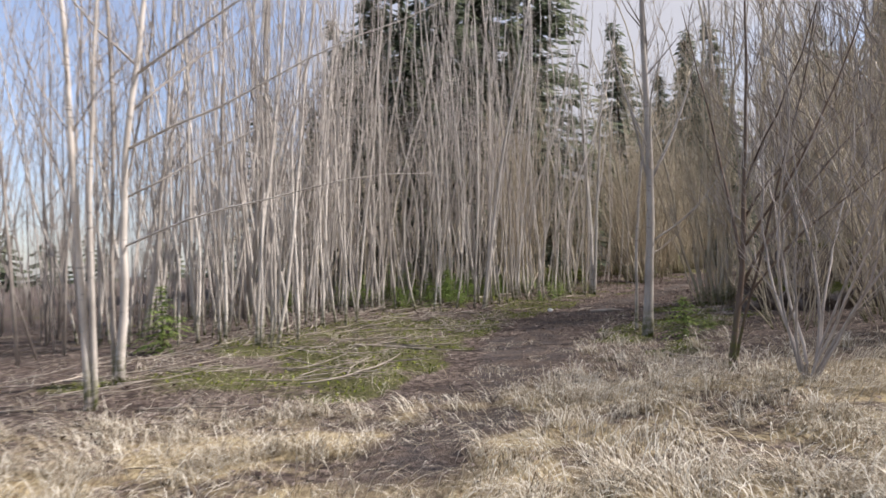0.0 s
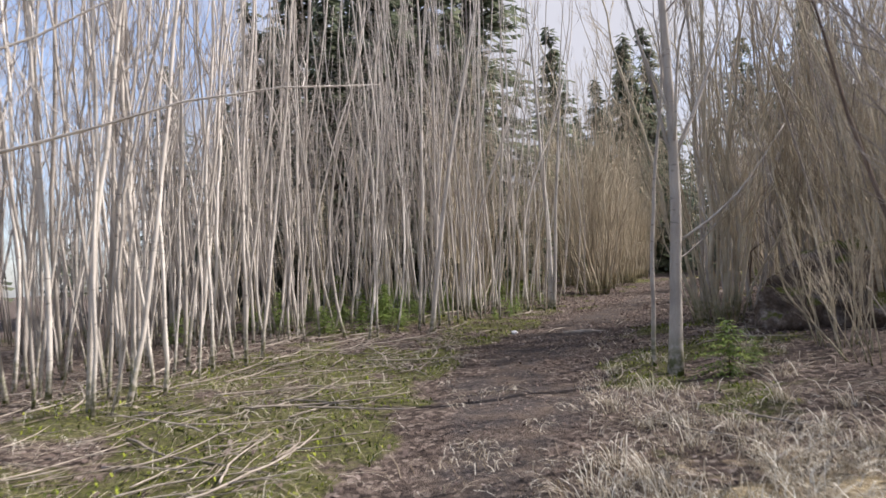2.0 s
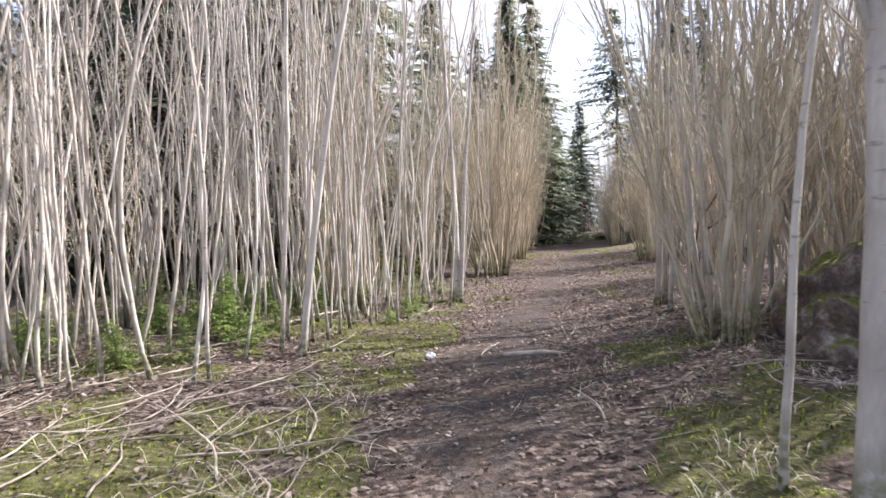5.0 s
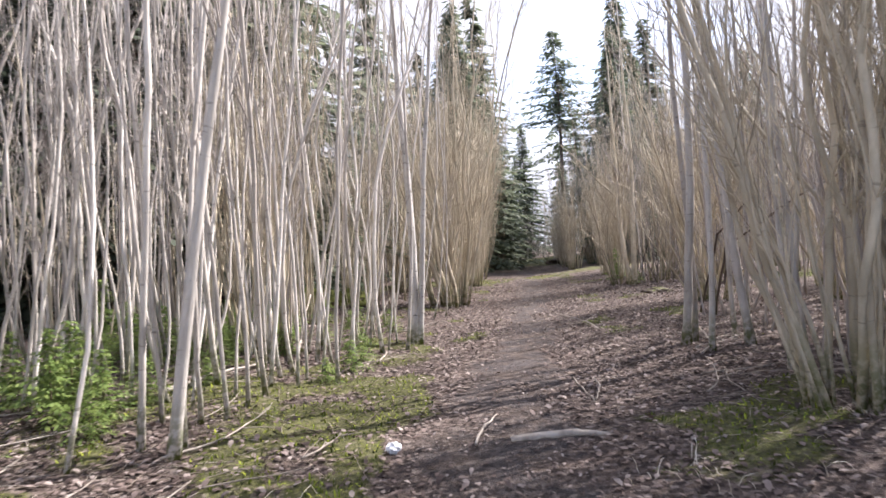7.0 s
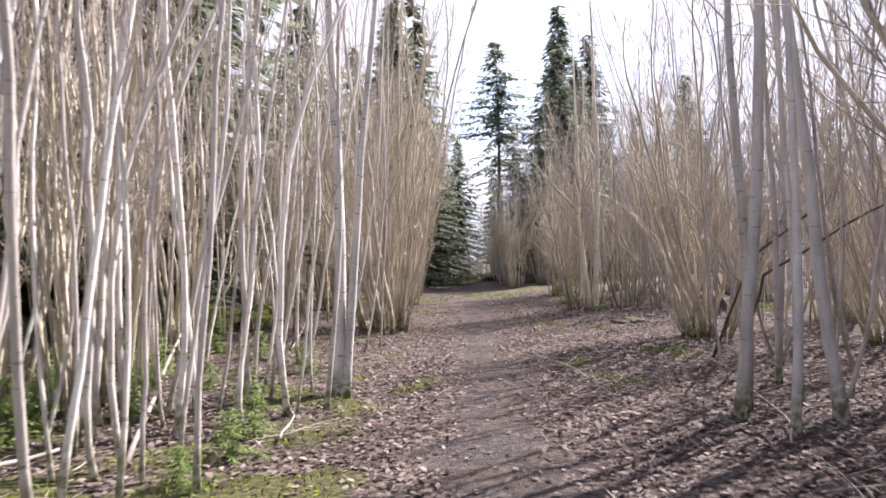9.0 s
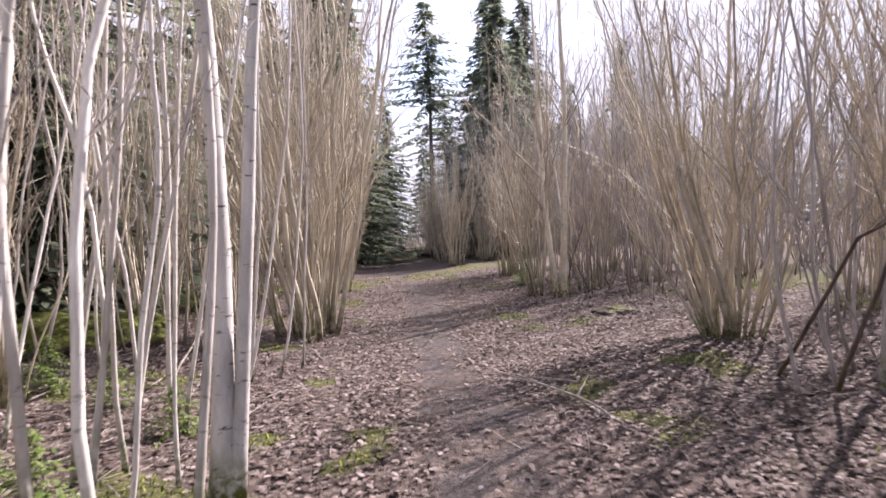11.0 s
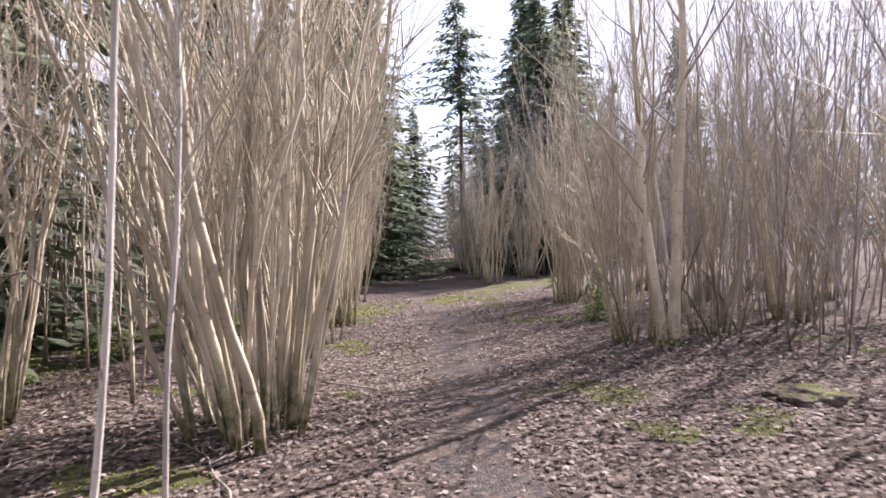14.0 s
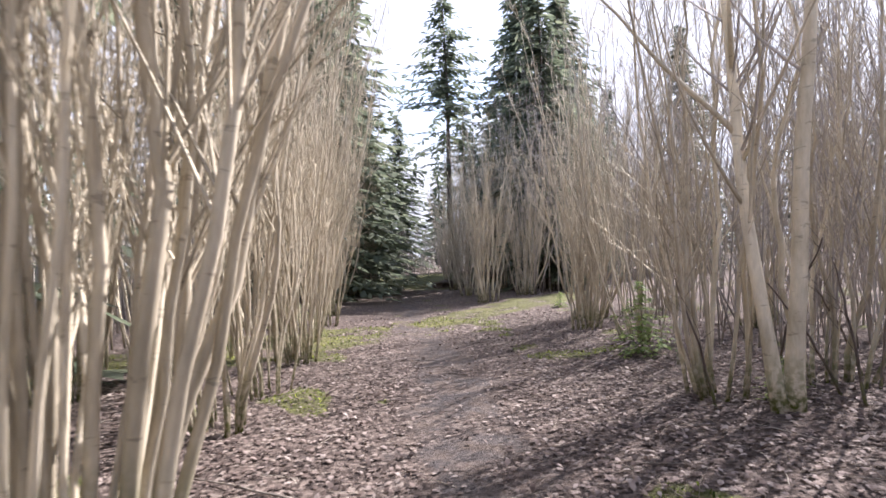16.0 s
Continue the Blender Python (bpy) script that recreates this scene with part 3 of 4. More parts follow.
for k in range(12):
    s = Shape()
    h, r = R.uniform(4.2, 6.4), R.uniform(0.014, 0.030)
    pts, dx, dy = [Vector((0, 0, -0.06))], 0.0, 0.0
    for _ in range(16):
        dx, dy = dx * 0.72 + R.gauss(0, 0.095), dy * 0.72 + R.gauss(0, 0.095)
        pts.append(pts[-1] + Vector((dx, dy, 1)).normalized() * (h / 16))
    pts = [p + Vector((0.4 * (p.z / h) ** 2 * (-1, -0.4, 0.7)[k % 3], 0, 0)) for p in pts]
    s.tube(pts, [r * (1 - 0.82 * j / 16) for j in range(17)], 7)
    twigs(R, s, pts, r, R.randint(18, 25), 0.18, 1.25, 1.05, 3, 0.004)
    stems.append(s.mesh("stem", M_HAZEL))


def hazel(rng, x, y, count, size, splay, label="bare hazel clump of many tan stems fanning up from one foot", spread_r=0.35, thick=1.0):
    root = new("hazel_clump")
    for k in range(count):
        a, f = rng.uniform(0, 6.28), math.sqrt(rng.random())
        lean = min(splay * (f ** 1.5) * rng.uniform(0.6, 1.4), splay * 1.15)
        ob = part("stem", stems[rng.randrange(len(stems))], root)
        sc, thin = size * rng.uniform(0.65, 1.1), thick * rng.uniform(0.6, 1.25)
        ob.matrix_basis = (Matrix.Translation((math.cos(a) * f * spread_r, math.sin(a) * f * spread_r, 0)) @ Matrix.Rotation(lean, 4, Vector((-math.sin(a), math.cos(a), 0)))
                           @ Matrix.Rotation(rng.gauss(0, 0.07), 4, "X") @ Matrix.Rotation(a + rng.gauss(0, 0.9), 4, "Z") @ Matrix.Diagonal((sc * thin, sc * thin, sc, 1)))
    root.matrix_basis = stand(x, y)
    taken.append((x, y))
    return tagged(root, label, "shrub", "hazel clumps along the trail")


# place, stems, size, splay
HAZELS_LEFT = [
    (12.4, 31.3, 30, 1.0, 0.2), (15.2, 36.0, 30, 1.05, 0.2), (17.6, 39.8, 28, 1.05, 0.2), (19.8, 42.9, 28, 1.05, 0.2), (10.2, 27.6, 24, 0.9, 0.22), (2.15, 18.4, 22, 1.0, 0.16), (7.62, 23.45, 46, 1.12, 0.30), (11.3, 29.2, 40, 1.05, 0.24),
    (14.0, 33.6, 34, 1.0, 0.22), (5.6, 24.9, 32, 1.0, 0.25), (3.4, 21.6, 26, 0.95, 0.25), (9.3, 26.4, 26, 0.95, 0.25), (8.2, 28.2, 30, 1.0, 0.25), (12.6, 36.2, 30, 1.1, 0.22), (17.0, 39.2, 30, 1.1, 0.2), (20.8, 43.2, 30, 1.05, 0.2),
]
# the low clumps, size 0.45 to 0.55, are added to shade the ground
HAZELS_RIGHT = [
    (17.8, 21.2, 24, 0.95, 0.3), (18.2, 18.2, 22, 0.95, 0.3), (15.6, 18.0, 18, 0.85, 0.35), (22.5, 21.5, 24, 1.0, 0.3), (5.54, 12.3, 36, 1.25, 0.22), (10.75, 18.1, 40, 1.05, 0.38), (16.3, 22.7, 26, 1.0, 0.3), (9.6, 13.9, 30, 1.15, 0.3),
    (8.1, 12.9, 36, 1.3, 0.28), (11.6, 15.8, 30, 1.0, 0.3), (13.8, 17.6, 28, 0.95, 0.32), (7.1, 10.4, 30, 1.1, 0.3), (9.0, 11.4, 34, 1.3, 0.3), (5.6, 7.0, 14, 0.75, 0.35), (4.9, 8.3, 18, 0.45, 0.4), (5.2, 9.2, 20, 0.48, 0.4), (6.1, 8.2, 18, 0.5, 0.4), (6.6, 9.0, 18, 0.55, 0.4), (7.4, 6.6, 26, 0.95, 0.35),
]
HAZELS_BEYOND = [
    (19.8, 23.6, 26, 1.0, 0.3), (21.4, 25.8, 24, 1.0, 0.25), (20.3, 34.9, 30, 1.0, 0.22), (22.2, 38.0, 30, 1.0, 0.2), (24.4, 41.6, 30, 1.0, 0.2), (26.8, 45.0, 28, 1.0, 0.2), (16.6, 28.0, 24, 0.9, 0.25), (18.4, 25.6, 30, 1.0, 0.25),
    (13.5, 23.7, 18, 1.0, 0.22), (14.4, 23.0, 15, 1.0, 0.24), (18.0, 29.0, 36, 1.0, 0.22), (16.0, 26.3, 22, 1.0, 0.27), (20.6, 28.6, 32, 1.0, 0.25), (22.8, 35.6, 32, 1.0, 0.22), (24.5, 38.5, 30, 1.0, 0.2),
]
HAZELS = HAZELS_LEFT + HAZELS_RIGHT + HAZELS_BEYOND
for k, (x, y, n, size, splay) in enumerate(HAZELS):
    tall_by = 1.38 if k < len(HAZELS_LEFT) else 1.12 if size > 0.6 else 1.0
    size, splay = size * tall_by, splay / tall_by ** 0.7
    big = (x, y) == (7.62, 23.45)
    hazel(R, x, y, n if n > 40 else int(n * 0.78), size, splay, "large bare hazel clump of stout tan stems close beside the trail" if big else "bare hazel clump of many tan stems fanning up from one foot", 0.56 if big else 0.36, (1.3 if big else 1.1) / tall_by)


def right_far(rng):
    while True:
        x, y = rng.uniform(4, 48), rng.uniform(2, 62)
        d = float(off_trail(np.array([x]), np.array([y]))[0])
        if 4.2 < d < 24 and not (y < 9 and d < 6.5) and not (x < 20 and abs(y - 8.75 - 0.07 * (x - 2.9)) < 0.5) and not (29.0 < y - 0.05 * x < 33.5) and not (45 < y < 56 and d < 14) and rng.random() < math.exp(-(d - 4.6) / 12):
            return x, y


def left_mid(rng):
    while True:
        x, y = rng.uniform(-8, 22), rng.uniform(18, 50)
        d = float(off_trail(np.array([x]), np.array([y]))[0])
        if -12 < d < -3.0:
            return x, y


def right_tall(rng):
    while True:
        x, y = right_far(rng)
        if y < 14 or y > 34:
            return x, y


def right_crowns(rng):
    while True:
        x, y = right_far(rng)
        if 23 <= y <= 34:
            return x, y


def right_low(rng):
    while True:
        x, y = right_far(rng)
        if 14 <= y <= 34 and not (y < 21 and rng.random() < 0.45):
            return x, y


stuff("far_hazel_thicket", thicket(R, 950, right_tall, 5.0, 10.0, 0.009, 0.024, 0.18, 13, 3, 0.0055), M_TWIG, "dense brown far thicket of bare hazel stems and twigs", "thicket")
stuff("far_hazel_thicket", thicket(R, 430, right_low, 3.6, 6.4, 0.009, 0.022, 0.2, 13, 3, 0.0055), M_TWIG, "brown thicket of low bare hazel stems and twigs", "thicket")
stuff("far_alder_thicket", thicket(R, 40, right_crowns, 7.0, 11.0, 0.016, 0.035, 0.08, 24, 4, 0.006), M_TWIG, "taller bare alders with fine twiggy crowns", "thicket")
stuff("far_hazel_thicket", thicket(R, 520, left_mid, 3.5, 6.6, 0.010, 0.026, 0.16, 9, 2, 0.0055), M_HAZEL, "dense tan thicket of bare hazel stems behind the clumps", "thicket")



def end_brush(rng):
    return rng.uniform(20, 60), rng.uniform(57, 84)


stuff("far_brush", thicket(R, 620, end_brush, 2.5, 7.0, 0.012, 0.03, 0.2, 6, 2, 0.01), M_TWIG, "bare brush and scrub closing the far end of the trail", "thicket")

# ---- spruces ----


def spruce(rng, name, h, width, gap, spray, mat, label, low=0.1, r0=None, per=12, density=1.0, bare=0.0, taper=1.0):
    """A spruce: a straight stem and whorls of drooping boughs set with needle sprays."""
    root = new(name)
    stem, crown = Shape(), Shape()
    r0 = r0 or h * 0.011
    stem.tube([(0, 0, -0.1), (0, 0, h * 0.3), (0.01 * h, 0, h * 0.65), (0, 0, h)], [r0 * 1.2, r0 * 0.85, r0 * 0.45, r0 * 0.05], 8)
    z = h * low
    while z < h * 0.985:
        u = z / h
        reach = width * (1 - u) ** taper * min(1, 0.55 + 2.2 * (u - low)) + 0.02 * h * (1 - u)
        for k in range(per):
            if rng.random() < (0.8 if u < bare else 0.12):
                continue
            a = rng.uniform(0, 6.28)
            length = reach * rng.uniform(0.6, 1.12)
            out = Vector((math.cos(a), math.sin(a), 0))
            side = Vector((-math.sin(a), math.cos(a), 0))
            rise = 0.5 * u - 0.22
            n = max(2, int(length / (spray * 0.42) * density))
            zz = z + rng.uniform(-1.3, 1.3) * gap
            for j in range(n):
                s = (j + rng.random()) / n
                c = out * (length * s) + Vector((0, 0, zz + length * (rise * s - 0.25 * s * s + 0.1 * s ** 3)))
                for sign in (-1, 1):
                    l = spray * rng.uniform(0.55, 1.15) * (1.1 - 0.3 * s)
                    tip = c + out * l * rng.uniform(0.4, 0.8) + side * sign * l * rng.uniform(0.35, 0.8) + Vector((0, 0, -l * rng.uniform(0.05, 0.55)))
                    w = (tip - c).cross(Vector((rng.uniform(-0.4, 0.4), rng.uniform(-0.4, 0.4), 1))).normalized() * l * 0.18
                    b = len(crown.v)
                    crown.v += [tuple(c), tuple(c.lerp(tip, 0.45) + w), tuple(tip), tuple(c.lerp(tip, 0.45) - w)]
                    crown.f += [(b, b + 1, b + 2), (b, b + 2, b + 3)]
            crown.tube([out * 0 + Vector((0, 0, zz)), out * length * 0.5 + Vector((0, 0, zz + length * (rise * 0.5 - 0.06))), out * length * 0.95 + Vector((0, 0, zz + length * (rise - 0.16)))], [r0 * 0.16, r0 * 0.1, r0 * 0.04], 3)
        z += gap * rng.uniform(0.8, 1.2)
    part("trunk", stem.mesh("trunk", M_SPRUCEBARK), root)
    part("crown", crown.mesh("crown", mat, False), root, "green needled boughs")
    return tagged(root, label, "tree")


tall = [spruce(R, "spruce", 20, 5.4, 0.44, 0.8, M_NEEDLE, "tall dark green spruce behind bare thicket", 0.05, density=1.3), spruce(R, "spruce", 17, 5.2, 0.4, 0.75, M_NEEDLE, "tall dark green spruce behind bare thicket", 0.03, density=1.3)]
lone = spruce(R, "spruce", 22, 11.5, 0.5, 0.9, M_NEEDLE, "tall spruce with sparse high boughs where the trail ends", 0.36, per=9, density=0.9, bare=0.56)
lone.matrix_basis = stand(36.3, 56.7)
copy_thing(lone, stand(42.5, 62.1, 2.0, 0.72))
copy_thing(lone, stand(33.5, 50.5, 4.0, 0.4))
SPRUCES_NEAR = [
    (0.6, 27.5, 0.85), (-2.8, 29.0, 0.95), (25.8, 37.3, 0.8), (29.5, 39.5, 0.85), (-1.4, 26.3, 0.8), (2.2, 29.5, 1.25), (-4.6, 28, 0.75),
    (17.6, 41.6, 1.0), (19.6, 46.5, 1.0), (3.6, 27.0, 0.72), (-0.8, 31, 0.95), (-6.5, 31, 0.6), (20.2, 43.8, 1.05),
    (17.2, 46, 0.9), (23.5, 50.5, 0.9), (37.5, 49.5, 1.4), (40.5, 53.5, 1.3), (35.0, 43.8, 1.1), (-9.5, 33, 0.7),
]
SPRUCES_ROUND = [
    (4.8, 31.0, 1.35), (-4.8, 36, 0.9), (1.5, 34, 0.9), (15.2, 50, 1.2), (21, 61, 0.95), (27, 70, 1.0), (22.6, 46.6, 0.75),
    (34, 74, 0.9), (41, 40, 0.9), (3.5, 39, 0.9), (28, 60, 0.95), (46, 62, 0.9), (24.5, 57, 0.9), (31.5, 66, 1.0),
    (42, 72, 1.0), (50, 52, 0.9), (38, 20, 0.8), (41, 14, 0.85), (34, 8, 0.85), (37, 3, 0.9), (32, -3, 0.85),
]
S = [(x, y, size, 0) for x, y, size in SPRUCES_NEAR + SPRUCES_ROUND]
plant(tall, R, S, "spruces round the wood")
young = [spruce(R, "young_spruce", 1.0, 0.8, 0.08, 0.12, M_YOUNG, "small bright green young spruce in the undergrowth", 0.04, 0.012, 8, 0.75), spruce(R, "young_spruce", 1.0, 0.95, 0.085, 0.13, M_YOUNG, "small bright green young spruce in the undergrowth", 0.03, 0.012, 8, 0.7)]
SEEDLINGS_NEAR = [
    (-4.05, 8.6, 1.15), (3.36, 8.5, 0.75), (0.1, 16.2, 1.1), (0.5, 19.0, 1.5), (2.8, 20.8, 1.1), (2.95, 16.7, 0.85), (3.25, 17.15, 0.6), (2.55, 16.3, 0.6),
    (3.5, 18.5, 0.7), (0.35, 15.0, 0.9), (-0.4, 14.4, 0.7), (4.55, 19.7, 0.95), (-1.0, 17.5, 1.4), (-2.5, 16.2, 1.2), (14.95, 25.6, 1.35), (13.6, 23.15, 0.9),
    (12.8, 33.0, 1.4), (19.8, 31.4, 0.9),
]
SEEDLINGS_BACK = [
    (1.4, 18.9, 1.0), (-0.9, 15.1, 0.9), (0.4, 15.6, 0.8), (-3.8, 14.6, 1.2), (1.9, 20.2, 0.9), (3.3, 19.2, 0.7), (-1.8, 19.6, 1.4), (5.9, 26.6, 1.2),
    (6.9, 27.4, 1.0), (-4.4, 17.4, 1.5), (0.0, 21.4, 1.5), (3.9, 8.9, 0.5), (2.4, 18.0, 0.6), (1.3, 16.4, 0.6), (4.3, 20.8, 0.7),
]
small = [(x, y, size * 0.8, 0.02) for x, y, size in SEEDLINGS_NEAR + SEEDLINGS_BACK]
more = 0
while more < 46:
    x, y = R.uniform(-6, 4), R.uniform(13.8, 22)
    d = float(off_trail(np.array([x]), np.array([y]))[0])
    if -6.5 < d < -3.4:
        small.append((x, y, R.uniform(0.45, 0.9), 0.03))
        more += 1
plant(young, R, small, "young spruces in the undergrowth")


def edge_of_wood(rng):
    s = Shape()
    for k in range(150):
        a = 6.283 * k / 150 + rng.uniform(-0.03, 0.03)
        rr = rng.uniform(75, 105)
        x, y, h = 10 + rr * math.cos(a), 20 + rr * math.sin(a), rng.uniform(11, 19) * (0.5 if 1.6 < a < 3.4 else 1.0)
        s.tube([(x, y, 0), (x, y, h)], [0.2, 0.03], 4)
        z = 1.0
        while z < h:
            reach = 3.2 * (1 - z / h) + 0.3
            for _ in range(7):
                w = rng.uniform(0, 6.28)
                l = reach * rng.uniform(0.6, 1.1)
                b = len(s.v)
                s.v += [(x, y, z + 0.5), (x + math.cos(w + 0.35) * l, y + math.sin(w + 0.35) * l, z - 0.35), (x + math.cos(w) * l * 1.2, y + math.sin(w) * l * 1.2, z - 0.1), (x + math.cos(w - 0.35) * l, y + math.sin(w - 0.35) * l, z - 0.5)]
                s.f += [(b, b + 1, b + 2), (b, b + 2, b + 3)]
            z += 0.8
    return s


stuff("far_spruce_wood", edge_of_wood(R), M_NEEDLE, "distant dark spruce wood closing off the clearing", "forest", False)

# ---- rocks, stumps ----


def rock(rng, name, x, y, size, mat, label, category="boulder", seed=0, sink=0.12, rough=0.28):
    bm = bmesh.new()
    bmesh.ops.create_icosphere(bm, subdivisions=5, radius=1.0)
    for v in bm.verts:
        p = v.co.normalized()
        q = p * 1.3 + Vector((seed * 3.7, seed * 1.3, 0))
        k = 1 + rough * noise.noise(q * 1.1) + rough * 0.5 * noise.noise(q * 2.7) + rough * 0.16 * noise.noise(q * 8)
        cell = noise.cell_vector(q * 1.2)
        k += 0.05 * (cell.x - 0.5)
        v.co = Vector((p.x * k * size[0], p.y * k * size[1], max(p.z, -0.5) * k * size[2]))
    m = bpy.data.meshes.new(name)
    bm.to_mesh(m)
    bm.free()
    m.materials.append(mat)
    m.polygons.foreach_set("use_smooth", np.ones(len(m.polygons), bool))
    ob = new(name, m)
    ob.matrix_basis = Matrix.Translation((x, y, gz(x, y) + size[2] * 0.35 - sink)) @ Matrix.Rotation(seed, 4, "Z")
    return tagged(ob, label, category)


rock(R, "boulder", 7.0, 11.3, (1.25, 1.1, 0.92), M_ROCK, "big dark boulder with a mossy top under hazels", seed=1, rough=0.33)
rock(R, "boulder", 5.75, 10.95, (0.42, 0.36, 0.5), M_ROCK, "weathered stone leaning against a big boulder", seed=2, rough=0.4)
M_PALEROCK = rock_material("pale_rock", 0.75, 0.95)
M_PALEROCK.node_tree.nodes["Principled BSDF"].inputs["Roughness"].default_value = 0.7
rock(R, "boulder", 7.75, 10.55, (0.42, 0.36, 0.62), M_PALEROCK, "grey stone slab standing against a mossy boulder", seed=8, rough=0.3)
rock(R, "boulder", 4.3, 24.6, (0.85, 0.7, 0.5), M_MOSSROCK, "low boulder wrapped in thick green moss", seed=3)
rock(R, "boulder", 5.25, 24.3, (0.6, 0.5, 0.42), M_MOSSROCK, "low boulder wrapped in thick green moss", seed=4)
rock(R, "stone", 11.8, 20.6, (0.36, 0.26, 0.10), rock_material("bare_stone", 0.96, 1.0), "flat grey stone half sunk in leaf litter", "stone", 5, 0.02)
M_ROTTEN = bark("rotten_wood", (0.045, 0.034, 0.028), (0.12, 0.09, 0.07), (0.035, 0.027, 0.022))


def stump(x, y, r, h):
    """A rotten stump: flared foot, furrowed sides, broken top."""
    s, n, rows = Shape(), 26, 9
    for k in range(rows):
        u = k / (rows - 1)
        for j in range(n):
            w = 6.283 * j / n
            flare = 1 + 0.9 * (1 - u) ** 3 * (0.6 + 0.4 * math.sin(5 * w))
            q = r * flare * (1 - 0.25 * u) * (1 + 0.12 * noise.noise(Vector((math.cos(w) * 3, math.sin(w) * 3, u * 2))))
            s.v.append((q * math.cos(w), q * math.sin(w), -0.08 + u * h * (1 + 0.35 * noise.noise(Vector((math.cos(w) * 2, math.sin(w) * 2, 5))))))
    for k in range(rows - 1):
        s.f += [(k * n + j, k * n + (j + 1) % n, (k + 1) * n + (j + 1) % n, (k + 1) * n + j) for j in range(n)]
    s.v.append((0, 0, h * 0.7))
    s.f += [((rows - 1) * n + j, (rows - 1) * n + (j + 1) % n, len(s.v) - 1) for j in range(n)]
    ob = new("tree_stump", s.mesh("tree_stump", M_ROTTEN))
    ob.matrix_basis = stand(x, y)
    tagged(ob, "dark rotten broken tree stump in leaf litter", "stump")


stump(14.1, 20.2, 0.30, 0.45)
rock(R, "mound", 25.6, 43.2, (1.0, 0.7, 0.34), M_ROTTEN, "dark low earth mound beside the far trail", "mound", 6, 0.05)


def crumpled(x, y):
    bm = bmesh.new()
    bmesh.ops.create_icosphere(bm, subdivisions=3, radius=0.055)
    for v in bm.verts:
        v.co *= 1 + 0.5 * noise.noise(v.co * 40)
        v.co.z *= 0.75
    m = bpy.data.meshes.new("paper")
    bm.to_mesh(m)
    bm.free()
    mat, n, l, b = material("white_paper", 0.8)
    l.new(ramp(n, l, noise_of(n, l, 30, 3), [(0.3, (0.62, 0.62, 0.62)), (0.7, (0.85, 0.85, 0.85))]), b.inputs["Base Color"])
    m.materials.append(mat)
    ob = new("crumpled_paper", m)
    ob.matrix_basis = Matrix.Translation((x, y, gz(x, y) + 0.03))
    tagged(ob, "crumpled white paper scrap lying on the trail", "litter")


crumpled(2.39, 13.74)

# ---- fallen sticks ----
sticks = []
for k in range(10):
    root_len = R.uniform(0.5, 1.7)
    s = Shape()
    pts = bent(R, (-root_len / 2, 0, 0.0), (1, 0, 0), root_len, 10, 0.22)
    pts = [Vector((p.x, p.y, 0.02 + 0.3 * abs(p.z))) for p in pts]
    r = R.uniform(0.005, 0.012)
    s.tube(pts, [r * (1 - 0.6 * j / 10) for j in range(11)], 6)
    for _ in range(R.randint(1, 4)):
        q, w = along(pts, R.uniform(0.3, 0.9))
        e = bent(R, q, (w.x, R.choice((-1, 1)) * 0.8, 0.12), root_len * R.uniform(0.15, 0.35), 4, 0.1)
        s.tube(e, [r * 0.5, r * 0.45, r * 0.35, r * 0.25, r * 0.15], 4)
    sticks.append(tagged(new("fallen_stick", s.mesh("fallen_stick", M_STICK)), "pale dead stick lying on the woodland floor", "stick", "fallen sticks"))


def lie(x, y, a, scale):
    """A pose flat on the ground, along its slope."""
    c, s = math.cos(a), math.sin(a)
    z0, z1 = gz(x - c * 0.4, y - s * 0.4), gz(x + c * 0.4, y + s * 0.4)
    return Matrix.Translation((x, y, max((z0 + z1) / 2, gz(x, y)) + 0.008)) @ Matrix.Rotation(a, 4, "Z") @ Matrix.Rotation(-math.atan2(z1 - z0, 0.8), 4, "Y") @ Matrix.Scale(scale, 4)


lain = []
while len(lain) < 290:
    y = R.uniform(4.5, 24)
    x = R.uniform(-7, 12)
    d = float(off_trail(np.array([x]), np.array([y]))[0])
    if (-5.2 < d < -1.2 and R.random() < (1.0 if 6.5 < y < 14 else 0.3)) or (0.9 < d < 3.2 and R.random() < (0.2 if y < 14 else 0.06)):
        lain.append((x, y, R.gauss(0.55, 0.6 if d < 0 else 1.2), R.uniform(0.5, 1.15)))
for k, (x, y, a, sc) in enumerate(lain):
    if k < len(sticks):
        sticks[k].matrix_basis = lie(x, y, a, sc)
    else:
        copy_thing(sticks[k % len(sticks)], lie(x, y, a, sc))



def branch_thing(name, pts, r, mat, label, category, side=0):
    """One bough along given places; z is above the ground there."""
    s = Shape()
    way = [Vector((x, y, gz(x, y) + z)) for x, y, z in pts]
    line = []
    for a, b in zip(way[:-1], way[1:]):
        line += [a.lerp(b, k / 5) + Vector((R.uniform(-1, 1), R.uniform(-1, 1), R.uniform(-0.3, 1))) * r * 0.6 for k in range(5)]
    line.append(way[-1])
    n = len(line) - 1
    s.tube(line, [r * (1 - 0.55 * k / n) for k in range(n + 1)], 7)
    twigs(R, s, line, r, side, 0.3, 0.9, 0.6, 2, 0.003)
    return tagged(new(name, s.mesh(name, mat)), label, category)


branch_thing("fallen_branch", [(2.29, 16.8, 0.02), (2.7, 18.2, 0.3), (3.1, 19.3, 0.75)], 0.022, M_STICK, "pale dead branch propped among thin stems", "branch")
branch_thing("fallen_branch", [(0.83, 16.25, 0.02), (1.4, 16.7, 0.04), (1.9, 17.0, 0.1)], 0.028, M_STICK, "long pale fallen branch lying on moss", "branch")
